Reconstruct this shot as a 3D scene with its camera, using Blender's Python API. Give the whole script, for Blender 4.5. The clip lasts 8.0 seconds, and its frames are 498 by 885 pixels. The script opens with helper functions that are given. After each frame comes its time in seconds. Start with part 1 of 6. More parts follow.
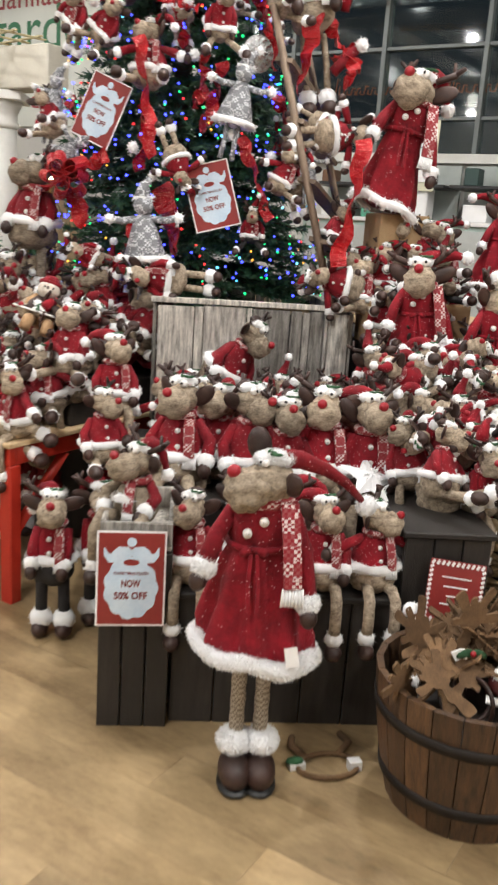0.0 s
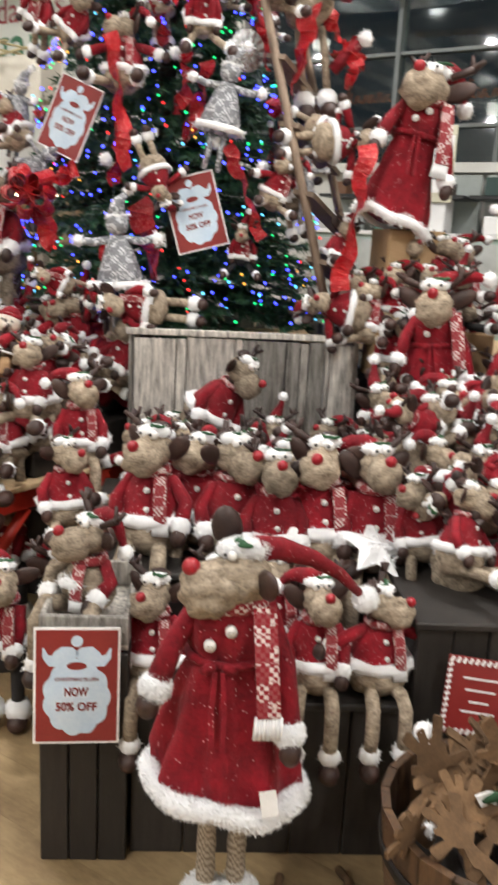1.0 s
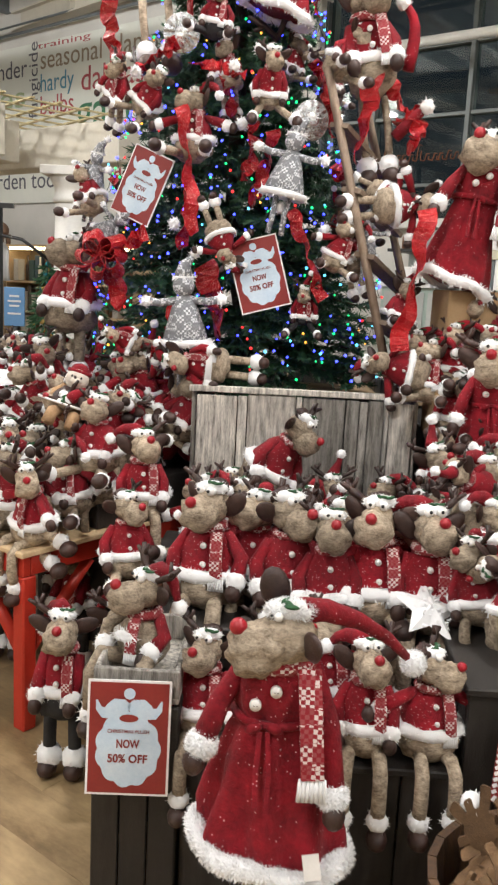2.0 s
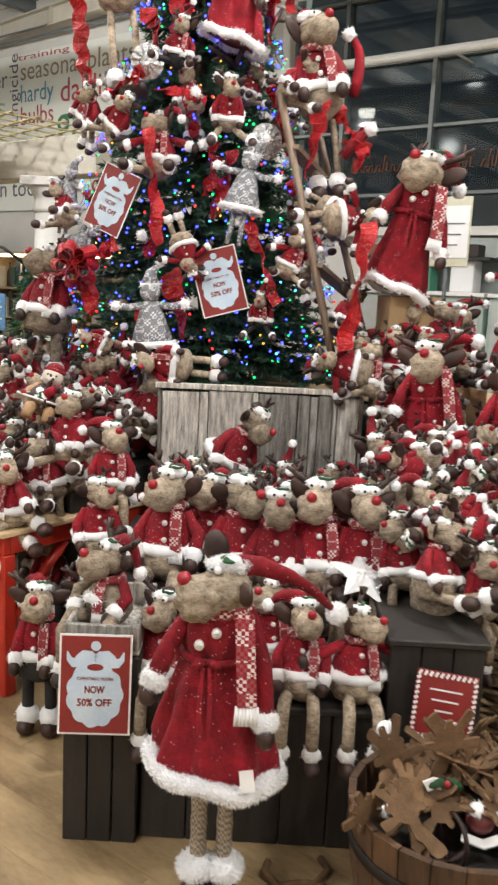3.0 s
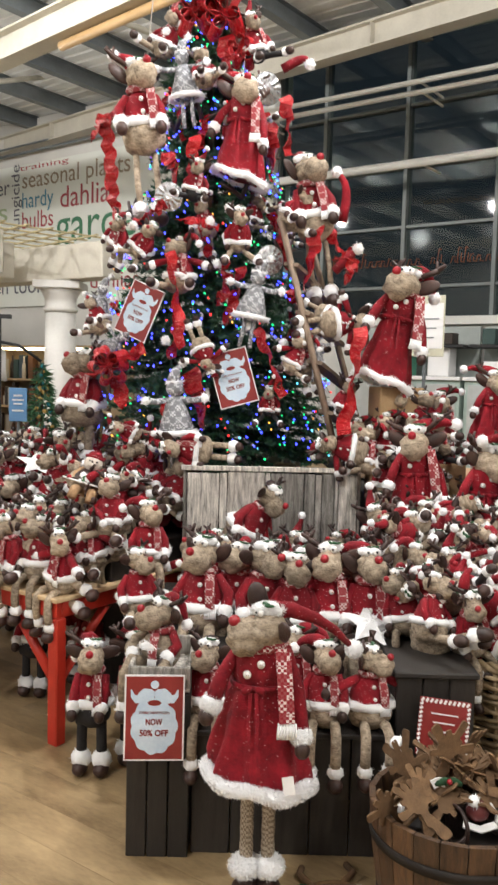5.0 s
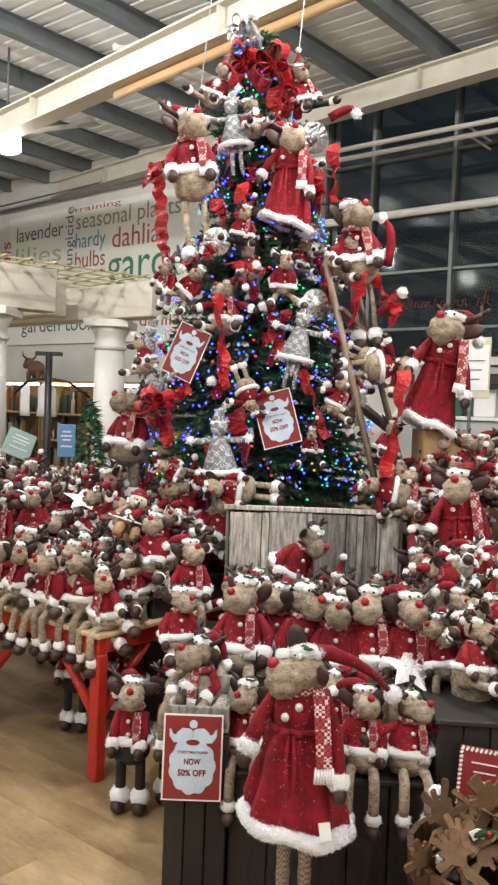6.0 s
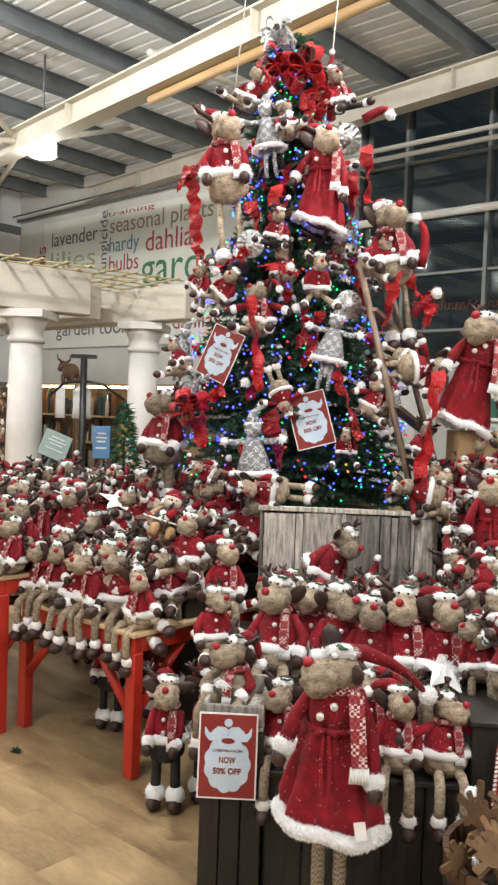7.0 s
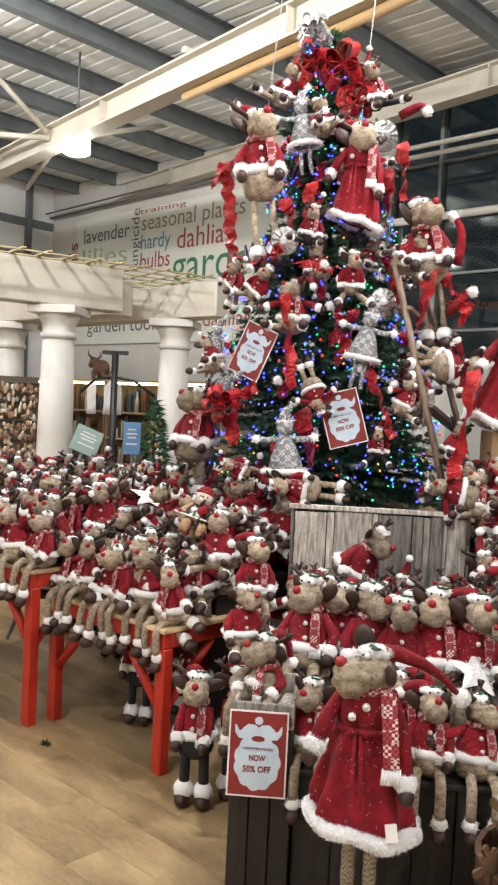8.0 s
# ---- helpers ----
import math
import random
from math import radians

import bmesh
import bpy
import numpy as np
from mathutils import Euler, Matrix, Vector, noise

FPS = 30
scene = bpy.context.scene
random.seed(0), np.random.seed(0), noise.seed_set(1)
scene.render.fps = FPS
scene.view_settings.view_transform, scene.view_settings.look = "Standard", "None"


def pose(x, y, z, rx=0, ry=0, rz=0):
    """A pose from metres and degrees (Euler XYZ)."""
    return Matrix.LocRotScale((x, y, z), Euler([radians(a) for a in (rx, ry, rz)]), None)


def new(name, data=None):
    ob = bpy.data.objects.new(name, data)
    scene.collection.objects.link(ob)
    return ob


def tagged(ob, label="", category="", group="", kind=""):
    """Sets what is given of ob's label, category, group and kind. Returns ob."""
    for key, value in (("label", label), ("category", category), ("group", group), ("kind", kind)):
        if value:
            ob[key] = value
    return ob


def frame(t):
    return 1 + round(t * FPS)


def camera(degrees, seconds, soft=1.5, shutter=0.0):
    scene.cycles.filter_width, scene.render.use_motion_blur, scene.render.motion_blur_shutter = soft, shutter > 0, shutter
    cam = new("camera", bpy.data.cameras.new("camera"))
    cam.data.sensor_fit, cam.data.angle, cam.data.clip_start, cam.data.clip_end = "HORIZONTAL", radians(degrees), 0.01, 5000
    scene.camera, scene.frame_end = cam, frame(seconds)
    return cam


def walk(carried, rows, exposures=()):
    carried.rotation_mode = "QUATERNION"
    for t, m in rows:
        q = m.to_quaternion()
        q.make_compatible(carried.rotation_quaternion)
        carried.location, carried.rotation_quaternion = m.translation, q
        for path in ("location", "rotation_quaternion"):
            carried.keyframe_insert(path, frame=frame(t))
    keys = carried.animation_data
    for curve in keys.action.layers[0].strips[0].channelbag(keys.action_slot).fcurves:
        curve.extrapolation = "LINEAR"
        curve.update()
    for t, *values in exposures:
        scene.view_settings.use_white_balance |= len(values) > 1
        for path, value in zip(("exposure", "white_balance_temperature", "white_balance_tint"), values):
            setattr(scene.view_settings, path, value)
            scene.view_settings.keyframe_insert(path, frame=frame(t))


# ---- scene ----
cam = camera(33.2, 8.0, soft=2.2, shutter=0.5)
METRES, EYE, TILT, LEAN, TURN = 1.787, 1.58, 0.0, 0.0, -4.5
ROWS = [
    (0.0, 0.0, 0.0, 0.0, 0.95, -14.41, -3.71),
    (0.5, 0.0211, 0.1892, 0.0038, -0.28, -14.38, -3.06),
    (1.0, 0.0647, 0.2851, 0.018, 2.33, -13.61, -2.86),
    (1.5, 0.0708, 0.2937, 0.0401, 7.29, -11.4, -2.82),
    (3.0, 0.1684, 0.0795, 0.0496, 6.08, -10.22, -2.73),
    (3.5, 0.1975, -0.0124, 0.0638, 2.24, -9.56, -3.38),
    (4.0, 0.1764, -0.1018, 0.0803, 3.22, -7.84, -2.89),
    (4.5, 0.106, -0.1984, 0.0796, 3.57, -6.32, -1.76),
    (6.0, 0.1198, -0.2748, 0.1001, 7.82, -2.34, -2.17),
    (6.5, 0.1224, -0.282, 0.0974, 8.88, -2.24, -2.08),
    (7.0, 0.1158, -0.2855, 0.0963, 10.01, -2.25, -2.08),
    (7.5, 0.1075, -0.283, 0.0964, 11.07, -2.18, -2.36),
    (8.0, 0.1014, -0.2824, 0.0936, 11.9, -2.45, -2.74),
]
walk(cam, [(t, pose(0, 0, EYE, TILT, LEAN, TURN) @ pose(METRES * x, METRES * y, METRES * z, 90 + pitch, roll, yaw)) for t, x, y, z, yaw, pitch, roll in ROWS])

# ---- world and light ----
world = bpy.data.worlds.new("night")
scene.world = world
world.use_nodes = True
world.node_tree.nodes["Background"].inputs[0].default_value = (0.012, 0.016, 0.022, 1)
world.node_tree.nodes["Background"].inputs[1].default_value = 1.0
scene.view_settings.exposure = 0.0

# The hall runs askew to the display: AX along its glazed wall, NX out through it.
ASKEW = -36.0
AX = Vector((math.cos(radians(ASKEW)), math.sin(radians(ASKEW)), 0))
NX = Vector((-AX.y, AX.x, 0))
W0 = Vector((1.22, 9.72, 0))


def hall(a, d, z=0.0):
    """A point a metres along the glazed wall, d metres in front of it."""
    return W0 + AX * a - NX * d + Vector((0, 0, z))


def hall_pose(a, d, z=0.0, turn=0.0):
    return Matrix.Translation(hall(a, d, z)) @ pose(0, 0, 0, 0, 0, ASKEW + turn)


LAMP_WATTS = 286.0
LAMP_SPOTS = [(-3.0, 3.36, 4.52), (-3.78, 6.34, 5.1), (-0.5, 6.2, 5.1), (3.5, 5.0, 5.1), (3.5, 9.5, 5.1), (-3.2, 14.5, 5.1), (3.5, 14.0, 5.1), (7.0, 7.0, 5.1)]
for a, d, z in LAMP_SPOTS:
    light = bpy.data.lights.new("high_bay_light", "POINT")
    light.shadow_soft_size, light.energy, light.color = 0.07, LAMP_WATTS * (0.09 if z < 5 else 1.0), (1.0, 0.985, 0.97)
    ob = new("high_bay_light", light)
    ob.matrix_world = Matrix.Translation(hall(a, d, z - 0.19))


# ---- materials ----
def nodes_of(name):
    m = bpy.data.materials.new(name)
    m.use_nodes = True
    t = m.node_tree
    return m, t, t.nodes["Principled BSDF"]


def node(t, kind, **values):
    n = t.nodes.new(kind)
    for k, v in values.items():
        n.inputs[k.replace("_", " ")].default_value = v
    return n


def surface(name, dark, light, rough=0.7, scale=8.0, fine=60.0, bump=0.25, metal=0.0, vary=0.25, spec=0.5, sheen=0.0, stretch=(1, 1, 1), depth=0.004):
    """A two-scale material: broad mottling between dark and light, fine grain in the relief, and a shade of its own per object."""
    m, t, p = nodes_of(name)
    co = node(t, "ShaderNodeTexCoord")
    mp = node(t, "ShaderNodeMapping", Scale=stretch)
    t.links.new(co.outputs["Object"], mp.inputs["Vector"])
    n1 = node(t, "ShaderNodeTexNoise", Scale=scale, Detail=6.0, Roughness=0.6)
    n2 = node(t, "ShaderNodeTexNoise", Scale=fine, Detail=4.0, Roughness=0.7)
    t.links.new(mp.outputs[0], n1.inputs["Vector"])
    t.links.new(mp.outputs[0], n2.inputs["Vector"])
    add = node(t, "ShaderNodeMath")
    add.operation = "MULTIPLY_ADD"
    t.links.new(n2.outputs[0], add.inputs[0])
    add.inputs[1].default_value = 0.5
    t.links.new(n1.outputs[0], add.inputs[2])
    ramp = node(t, "ShaderNodeValToRGB")
    ramp.color_ramp.elements[0].position, ramp.color_ramp.elements[1].position = 0.5, 1.0
    ramp.color_ramp.elements[0].color, ramp.color_ramp.elements[1].color = (*dark, 1), (*light, 1)
    t.links.new(add.outputs[0], ramp.inputs[0])
    info = node(t, "ShaderNodeObjectInfo")
    mr = node(t, "ShaderNodeMapRange")
    mr.inputs["To Min"].default_value, mr.inputs["To Max"].default_value = 1 - vary, 1 + vary
    t.links.new(info.outputs["Random"], mr.inputs["Value"])
    hsv = node(t, "ShaderNodeHueSaturation")
    t.links.new(mr.outputs[0], hsv.inputs["Value"])
    t.links.new(ramp.outputs[0], hsv.inputs["Color"])
    t.links.new(hsv.outputs[0], p.inputs["Base Color"])
    b = node(t, "ShaderNodeBump", Strength=bump, Distance=depth)
    t.links.new(n2.outputs[0], b.inputs["Height"])
    t.links.new(b.outputs[0], p.inputs["Normal"])
    rr = node(t, "ShaderNodeMapRange")
    rr.inputs["To Min"].default_value, rr.inputs["To Max"].default_value = max(0.02, rough - 0.12), min(1, rough + 0.12)
    t.links.new(n1.outputs[0], rr.inputs["Value"])
    t.links.new(rr.outputs[0], p.inputs["Roughness"])
    p.inputs["Metallic"].default_value = metal
    p.inputs["Specular IOR Level"].default_value = spec
    p.inputs["Sheen Weight"].default_value = sheen
    return m


def glitter(name, dark, light, spots, rough=0.6, cell=125.0, cut=0.17, share=0.22):
    """Cloth with bright sparkle flakes set in it."""
    m = surface(name, dark, light, rough, 11.0, 90.0, 0.8, vary=0.22, spec=0.25, sheen=0.04, depth=0.006)
    t, p = m.node_tree, m.node_tree.nodes["Principled BSDF"]
    co = node(t, "ShaderNodeTexCoord")
    v = node(t, "ShaderNodeTexVoronoi", Scale=cell)
    t.links.new(co.outputs["Object"], v.inputs["Vector"])
    near = node(t, "ShaderNodeMath")
    near.operation = "LESS_THAN"
    near.inputs[1].default_value = cut
    t.links.new(v.outputs["Distance"], near.inputs[0])
    sep = node(t, "ShaderNodeSeparateColor")
    t.links.new(v.outputs["Color"], sep.inputs[0])
    some = node(t, "ShaderNodeMath")
    some.operation = "LESS_THAN"
    some.inputs[1].default_value = share
    t.links.new(sep.outputs[0], some.inputs[0])
    both = node(t, "ShaderNodeMath")
    both.operation = "MULTIPLY"
    t.links.new(near.outputs[0], both.inputs[0])
    t.links.new(some.outputs[0], both.inputs[1])
    old = p.inputs["Base Color"].links[0].from_socket
    mix = node(t, "ShaderNodeMix")
    mix.data_type = "RGBA"
    t.links.new(both.outputs[0], mix.inputs[0])
    t.links.new(old, mix.inputs[6])
    mix.inputs[7].default_value = (*spots, 1)
    t.links.new(mix.outputs[2], p.inputs["Base Color"])
    t.links.new(both.outputs[0], p.inputs["Metallic"])
    return m


def checks(name, dark, light, size, band=0.0):
    """A knitted or woven two-colour check."""
    m, t, p = nodes_of(name)
    co = node(t, "ShaderNodeTexCoord")
    c = node(t, "ShaderNodeTexChecker", Scale=1.0 / size)
    c.inputs["Color1"].default_value, c.inputs["Color2"].default_value = (*dark, 1), (*light, 1)
    n = node(t, "ShaderNodeTexNoise", Scale=90.0, Detail=3.0)
    w = node(t, "ShaderNodeVectorMath")
    w.operation = "MULTIPLY_ADD"
    t.links.new(n.outputs["Color"], w.inputs[0])
    w.inputs[1].default_value = (size * 0.5,) * 3
    t.links.new(co.outputs["Object"], w.inputs[2])
    t.links.new(w.outputs[0], c.inputs["Vector"])
    out = c.outputs[0]
    if band:
        c2 = node(t, "ShaderNodeTexChecker", Scale=1.0 / band)
        c2.inputs["Color1"].default_value, c2.inputs["Color2"].default_value = (0, 0, 0, 1), (1, 1, 1, 1)
        t.links.new(w.outputs[0], c2.inputs["Vector"])
        half = node(t, "ShaderNodeMath")
        half.operation = "MULTIPLY_ADD"
        half.inputs[1].default_value, half.inputs[2].default_value = 0.78, 0.14
        t.links.new(c2.outputs["Fac"], half.inputs[0])
        mix = node(t, "ShaderNodeMix")
        mix.data_type = "RGBA"
        t.links.new(half.outputs[0], mix.inputs[0])
        t.links.new(c.outputs[0], mix.inputs[6])
        mix.inputs[7].default_value = (*dark, 1)
        out = mix.outputs[2]
    t.links.new(out, p.inputs["Base Color"])
    b = node(t, "ShaderNodeBump", Strength=0.5, Distance=0.004)
    t.links.new(n.outputs[0], b.inputs["Height"])
    t.links.new(b.outputs[0], p.inputs["Normal"])
    p.inputs["Roughness"].default_value = 0.85
    return m


def glow(name, colour, strength):
    m, t, p = nodes_of(name)
    p.inputs["Base Color"].default_value = (*colour, 1)
    p.inputs["Emission Color"].default_value = (*colour, 1)
    p.inputs["Emission Strength"].default_value = strength
    return m


BURLAP = surface("burlap_plush", (0.135, 0.102, 0.072), (0.54, 0.44, 0.33), 0.95, 20.0, 80.0, 0.7, vary=0.32, spec=0.2, stretch=(1, 1, 1.7), depth=0.007)
# the red's wide mottling also puts the shading of cloth folds into the colour
RED = glitter("red_felt", (0.10, 0.002, 0.006), (0.33, 0.009, 0.020), (0.95, 0.80, 0.78), 0.75)
FUR = surface("white_fur", (0.86, 0.86, 0.87), (0.95, 0.95, 0.955), 0.95, 30.0, 300.0, 0.5, vary=0.04, sheen=0.6)
BROWN = surface("brown_leatherette", (0.014, 0.007, 0.006), (0.066, 0.030, 0.022), 0.45, 12.0, 160.0, 0.4, vary=0.3)
NOSE = surface("red_nose", (0.26, 0.006, 0.014), (0.36, 0.012, 0.022), 0.32, 20.0, 200.0, 0.1, vary=0.1)
WHITE = surface("white_plastic", (0.70, 0.68, 0.65), (0.82, 0.80, 0.78), 0.35, 20.0, 200.0, 0.1, vary=0.05)
BLACK = surface("black_plastic", (0.008, 0.008, 0.009), (0.02, 0.02, 0.02), 0.4, 20.0, 200.0, 0.1)
HOLLY = surface("green_felt", (0.012, 0.05, 0.020), (0.03, 0.11, 0.04), 0.85, 20.0, 200.0, 0.4)
SCARF = checks("knitted_scarf", (0.24, 0.006, 0.014), (0.70, 0.63, 0.60), 0.0092, 0.037)
WOVEN = checks("woven_leg", (0.20, 0.155, 0.11), (0.40, 0.34, 0.27), 0.009)
SATIN = glitter("red_glitter_ribbon", (0.20, 0.002, 0.006), (0.50, 0.008, 0.014), (1.0, 0.42, 0.38), 0.28, 260.0, 0.30, 0.6)
SILVER = checks("silver_check_cloth", (0.20, 0.205, 0.22), (0.76, 0.77, 0.80), 0.010, 0.034)
SILVERFOIL = surface("silver_foil", (0.45, 0.45, 0.46), (0.85, 0.85, 0.86), 0.22, 30.0, 120.0, 0.7, metal=0.9)
GINGER = surface("ginger_plush", (0.30, 0.17, 0.08), (0.50, 0.32, 0.18), 0.95, 30.0, 260.0, 0.6)
NAVY = surface("dark_cloth", (0.012, 0.011, 0.012), (0.034, 0.031, 0.032), 0.9, 20.0, 300.0, 0.5)
PALEPLUSH = surface("pale_plush", (0.52, 0.45, 0.38), (0.74, 0.67, 0.59), 0.95, 30.0, 260.0, 0.6)
DOLL_MATS = [BURLAP, RED, FUR, BROWN, NOSE, WHITE, BLACK, HOLLY, SCARF, WOVEN, SATIN, SILVER, NAVY, GINGER, PALEPLUSH]
(M_BURLAP, M_RED, M_FUR, M_BROWN, M_NOSE, M_WHITE, M_BLACK, M_HOLLY, M_SCARF, M_WOVEN, M_SATIN, M_SILVER, M_NAVY, M_GINGER, M_PALE) = range(15)

REDPAINT = surface("red_paint", (0.40, 0.022, 0.012), (0.52, 0.036, 0.018), 0.42, 6.0, 90.0, 0.2, vary=0.06)
PLYWOOD = surface("plywood", (0.42, 0.29, 0.16), (0.58, 0.43, 0.26), 0.6, 5.0, 60.0, 0.2, stretch=(1, 12, 12))
GREYWOOD = surface("weathered_board", (0.085, 0.074, 0.062), (0.80, 0.75, 0.68), 0.85, 7.0, 60.0, 0.9, vary=0.5, stretch=(9, 9, 1), depth=0.006)
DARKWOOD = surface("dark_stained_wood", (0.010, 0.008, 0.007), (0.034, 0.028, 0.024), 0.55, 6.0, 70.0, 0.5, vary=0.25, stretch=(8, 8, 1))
BARREL = surface("barrel_oak", (0.022, 0.011, 0.006), (0.150, 0.078, 0.036), 0.5, 8.0, 70.0, 0.5, vary=0.35, stretch=(8, 8, 1))
LADDER = surface("ladder_wood", (0.13, 0.085, 0.055), (0.27, 0.20, 0.145), 0.7, 8.0, 80.0, 0.5, stretch=(6, 6, 1))
WICKER = surface("wicker_cane", (0.16, 0.105, 0.052), (0.40, 0.30, 0.17), 0.6, 14.0, 90.0, 0.5, vary=0.3)
FELT_TAN = surface("tan_felt", (0.085, 0.046, 0.021), (0.225, 0.130, 0.064), 0.95, 20.0, 200.0, 0.5, vary=0.3)
NEEDLE = surface("fir_needle", (0.012, 0.046, 0.020), (0.050, 0.140, 0.058), 0.5, 12.0, 120.0, 0.1, vary=0.1)
BARK = surface("bark", (0.03, 0.02, 0.012), (0.08, 0.05, 0.03), 0.9, 20.0, 100.0, 0.8)
CREAM = surface("cream_paint", (0.48, 0.445, 0.37), (0.62, 0.58, 0.49), 0.5, 3.0, 40.0, 0.1, vary=0.04)
COLUMN = surface("white_column_paint", (0.64, 0.62, 0.58), (0.78, 0.76, 0.72), 0.5, 3.0, 40.0, 0.1, vary=0.04)
STEEL = surface("grey_steel", (0.12, 0.135, 0.14), (0.20, 0.22, 0.23), 0.5, 3.0, 60.0, 0.1, metal=0.2, vary=0.1)
RAIL = surface("white_rail", (0.68, 0.67, 0.62), (0.80, 0.79, 0.74), 0.45, 3.0, 60.0, 0.1, vary=0.05)
ROOF = surface("roof_sheet", (0.70, 0.71, 0.71), (0.90, 0.91, 0.90), 0.5, 1.2, 30.0, 0.1, metal=0.1, vary=0.06)
BROWNPIPE = surface("ochre_pipe", (0.42, 0.26, 0.11), (0.55, 0.36, 0.17), 0.5, 3.0, 60.0, 0.1)
PLASTER = surface("plaster", (0.55, 0.54, 0.50), (0.68, 0.66, 0.62), 0.85, 1.5, 50.0, 0.2, vary=0.04)
DARKWALL = surface("dark_cladding", (0.05, 0.05, 0.05), (0.11, 0.11, 0.105), 0.7, 2.0, 40.0, 0.2)
BANNER = surface("banner_cloth", (0.62, 0.64, 0.58), (0.76, 0.77, 0.71), 0.8, 1.0, 120.0, 0.15, vary=0.02)
CARD = surface("white_card", (0.76, 0.75, 0.74), (0.85, 0.84, 0.83), 0.4, 6.0, 120.0, 0.05, vary=0.03)
SIGNRED = surface("sign_red_print", (0.20, 0.018, 0.017), (0.27, 0.030, 0.026), 0.35, 6.0, 160.0, 0.05, vary=0.03)
SIGNBLUE = surface("sign_pale_blue_print", (0.42, 0.56, 0.70), (0.66, 0.77, 0.86), 0.3, 9.0, 120.0, 0.05, vary=0.03)
CARDBOARD = surface("cardboard", (0.30, 0.19, 0.095), (0.42, 0.28, 0.15), 0.85, 5.0, 90.0, 0.2, vary=0.1)
TWINE = surface("pale_cord", (0.55, 0.52, 0.47), (0.7, 0.67, 0.62), 0.8, 20.0, 200.0, 0.1)


def flat(name, colour, rough=0.6, vary=0.06):
    lo = tuple(c * 0.82 for c in colour)
    return surface(name, lo, colour, rough, 9.0, 110.0, 0.12, vary=vary)


# ---- shape building ----
class Shape:
    """Collects vertices, faces and material slots of one mesh."""

    def __init__(self, mats):
        self.v, self.f, self.m, self.s, self.mats = [], [], [], [], mats
        self.rand = random.Random(7)

    def face(self, idx, mat, smooth=True):
        self.f.append(idx)
        self.m.append(mat)
        self.s.append(smooth)

    def rings(self, rings, mat, caps=True, smooth=True):
        base, n = len(self.v), len(rings[0])
        for r in rings:
            self.v.extend(tuple(p) for p in r)
        for i in range(len(rings) - 1):
            a, b = base + i * n, base + (i + 1) * n
            for j in range(n):
                k = (j + 1) % n
                self.face((a + j, a + k, b + k, b + j), mat, smooth)
        if caps:
            self.face(tuple(base + j for j in range(n))[::-1], mat, smooth)
            a = base + (len(rings) - 1) * n
            self.face(tuple(a + j for j in range(n)), mat, smooth)

    def tube(self, pts, radii, mat, n=8, flatten=1.0, up=None):
        pts = [Vector(p) for p in pts]
        if not isinstance(radii, (list, tuple)):
            radii = [radii] * len(pts)
        out, side = [], None
        for i, p in enumerate(pts):
            d = (pts[min(i + 1, len(pts) - 1)] - pts[max(i - 1, 0)]).normalized()
            if side is None:
                ref = Vector(up) if up else (Vector((0, 0, 1)) if abs(d.z) < 0.9 else Vector((0, 1, 0)))
                side = d.cross(ref).normalized()
            side = (side - d * side.dot(d)).normalized()
            up2 = d.cross(side)
            out.append([p + (side * math.cos(2 * math.pi * j / n) + up2 * math.sin(2 * math.pi * j / n) * flatten) * radii[i] for j in range(n)])
        self.rings(out, mat)

    def ball(self, c, r, mat, n=10, k=7, rot=None, lump=0.0):
        c = Vector(c)
        r = (r, r, r) if isinstance(r, (int, float)) else r
        rot = rot or Matrix.Identity(3)
        out = []
        for i in range(k + 1):
            th = math.pi * (0.02 + 0.96 * i / k)
            row = []
            for j in range(n):
                ph = 2 * math.pi * j / n
                q = Vector((math.sin(th) * math.cos(ph), math.sin(th) * math.sin(ph), -math.cos(th)))
                g = 1 + lump * (noise.noise(q * 2.3 + c * 9) if lump else 0)
                row.append(c + rot @ Vector((q.x * r[0] * g, q.y * r[1] * g, q.z * r[2] * g)))
            out.append(row)
        self.rings(out, mat)

    def lathe(self, profile, mat, n=16, squash=1.0, pleat=0.0, folds=7, at=(0, 0, 0), caps=True, twist=0.0, crease=0.0):
        at = Vector(at)
        z0, z1 = profile[0][1], profile[-1][1]
        out = []
        for r, z in profile:
            h = 1 - (z - z0) / (z1 - z0)
            row = []
            for j in range(n):
                ph = 2 * math.pi * j / n
                g = r * (1 + pleat * h * (math.cos(folds * ph + twist * h) + 0.4 * math.cos((folds + 4) * ph + 1.3)))
                if crease:
                    g *= 1 + crease * noise.noise(Vector((math.cos(ph) * 3, math.sin(ph) * 3, z * 22)))
                row.append(at + Vector((math.cos(ph) * g, math.sin(ph) * g * squash, z)))
            out.append(row)
        self.rings(out, mat, caps)

    def torus(self, c, rx, ry, minor, mat, n=20, k=6, rot=None, lump=0.0):
        c, rot, out = Vector(c), rot or Matrix.Identity(3), []
        base = len(self.v)
        for i in range(n):
            ph = 2 * math.pi * i / n
            d = Vector((math.cos(ph), math.sin(ph), 0))
            mid = Vector((d.x * rx, d.y * ry, 0))
            g = minor * (1 + lump * self.rand.uniform(-1, 1))
            for j in range(k):
                a = 2 * math.pi * j / k
                self.v.append(tuple(c + rot @ (mid + d * math.cos(a) * g + Vector((0, 0, math.sin(a) * g)))))
        for i in range(n):
            for j in range(k):
                a, b = base + i * k, base + ((i + 1) % n) * k
                self.face((a + j, b + j, b + (j + 1) % k, a + (j + 1) % k), mat)

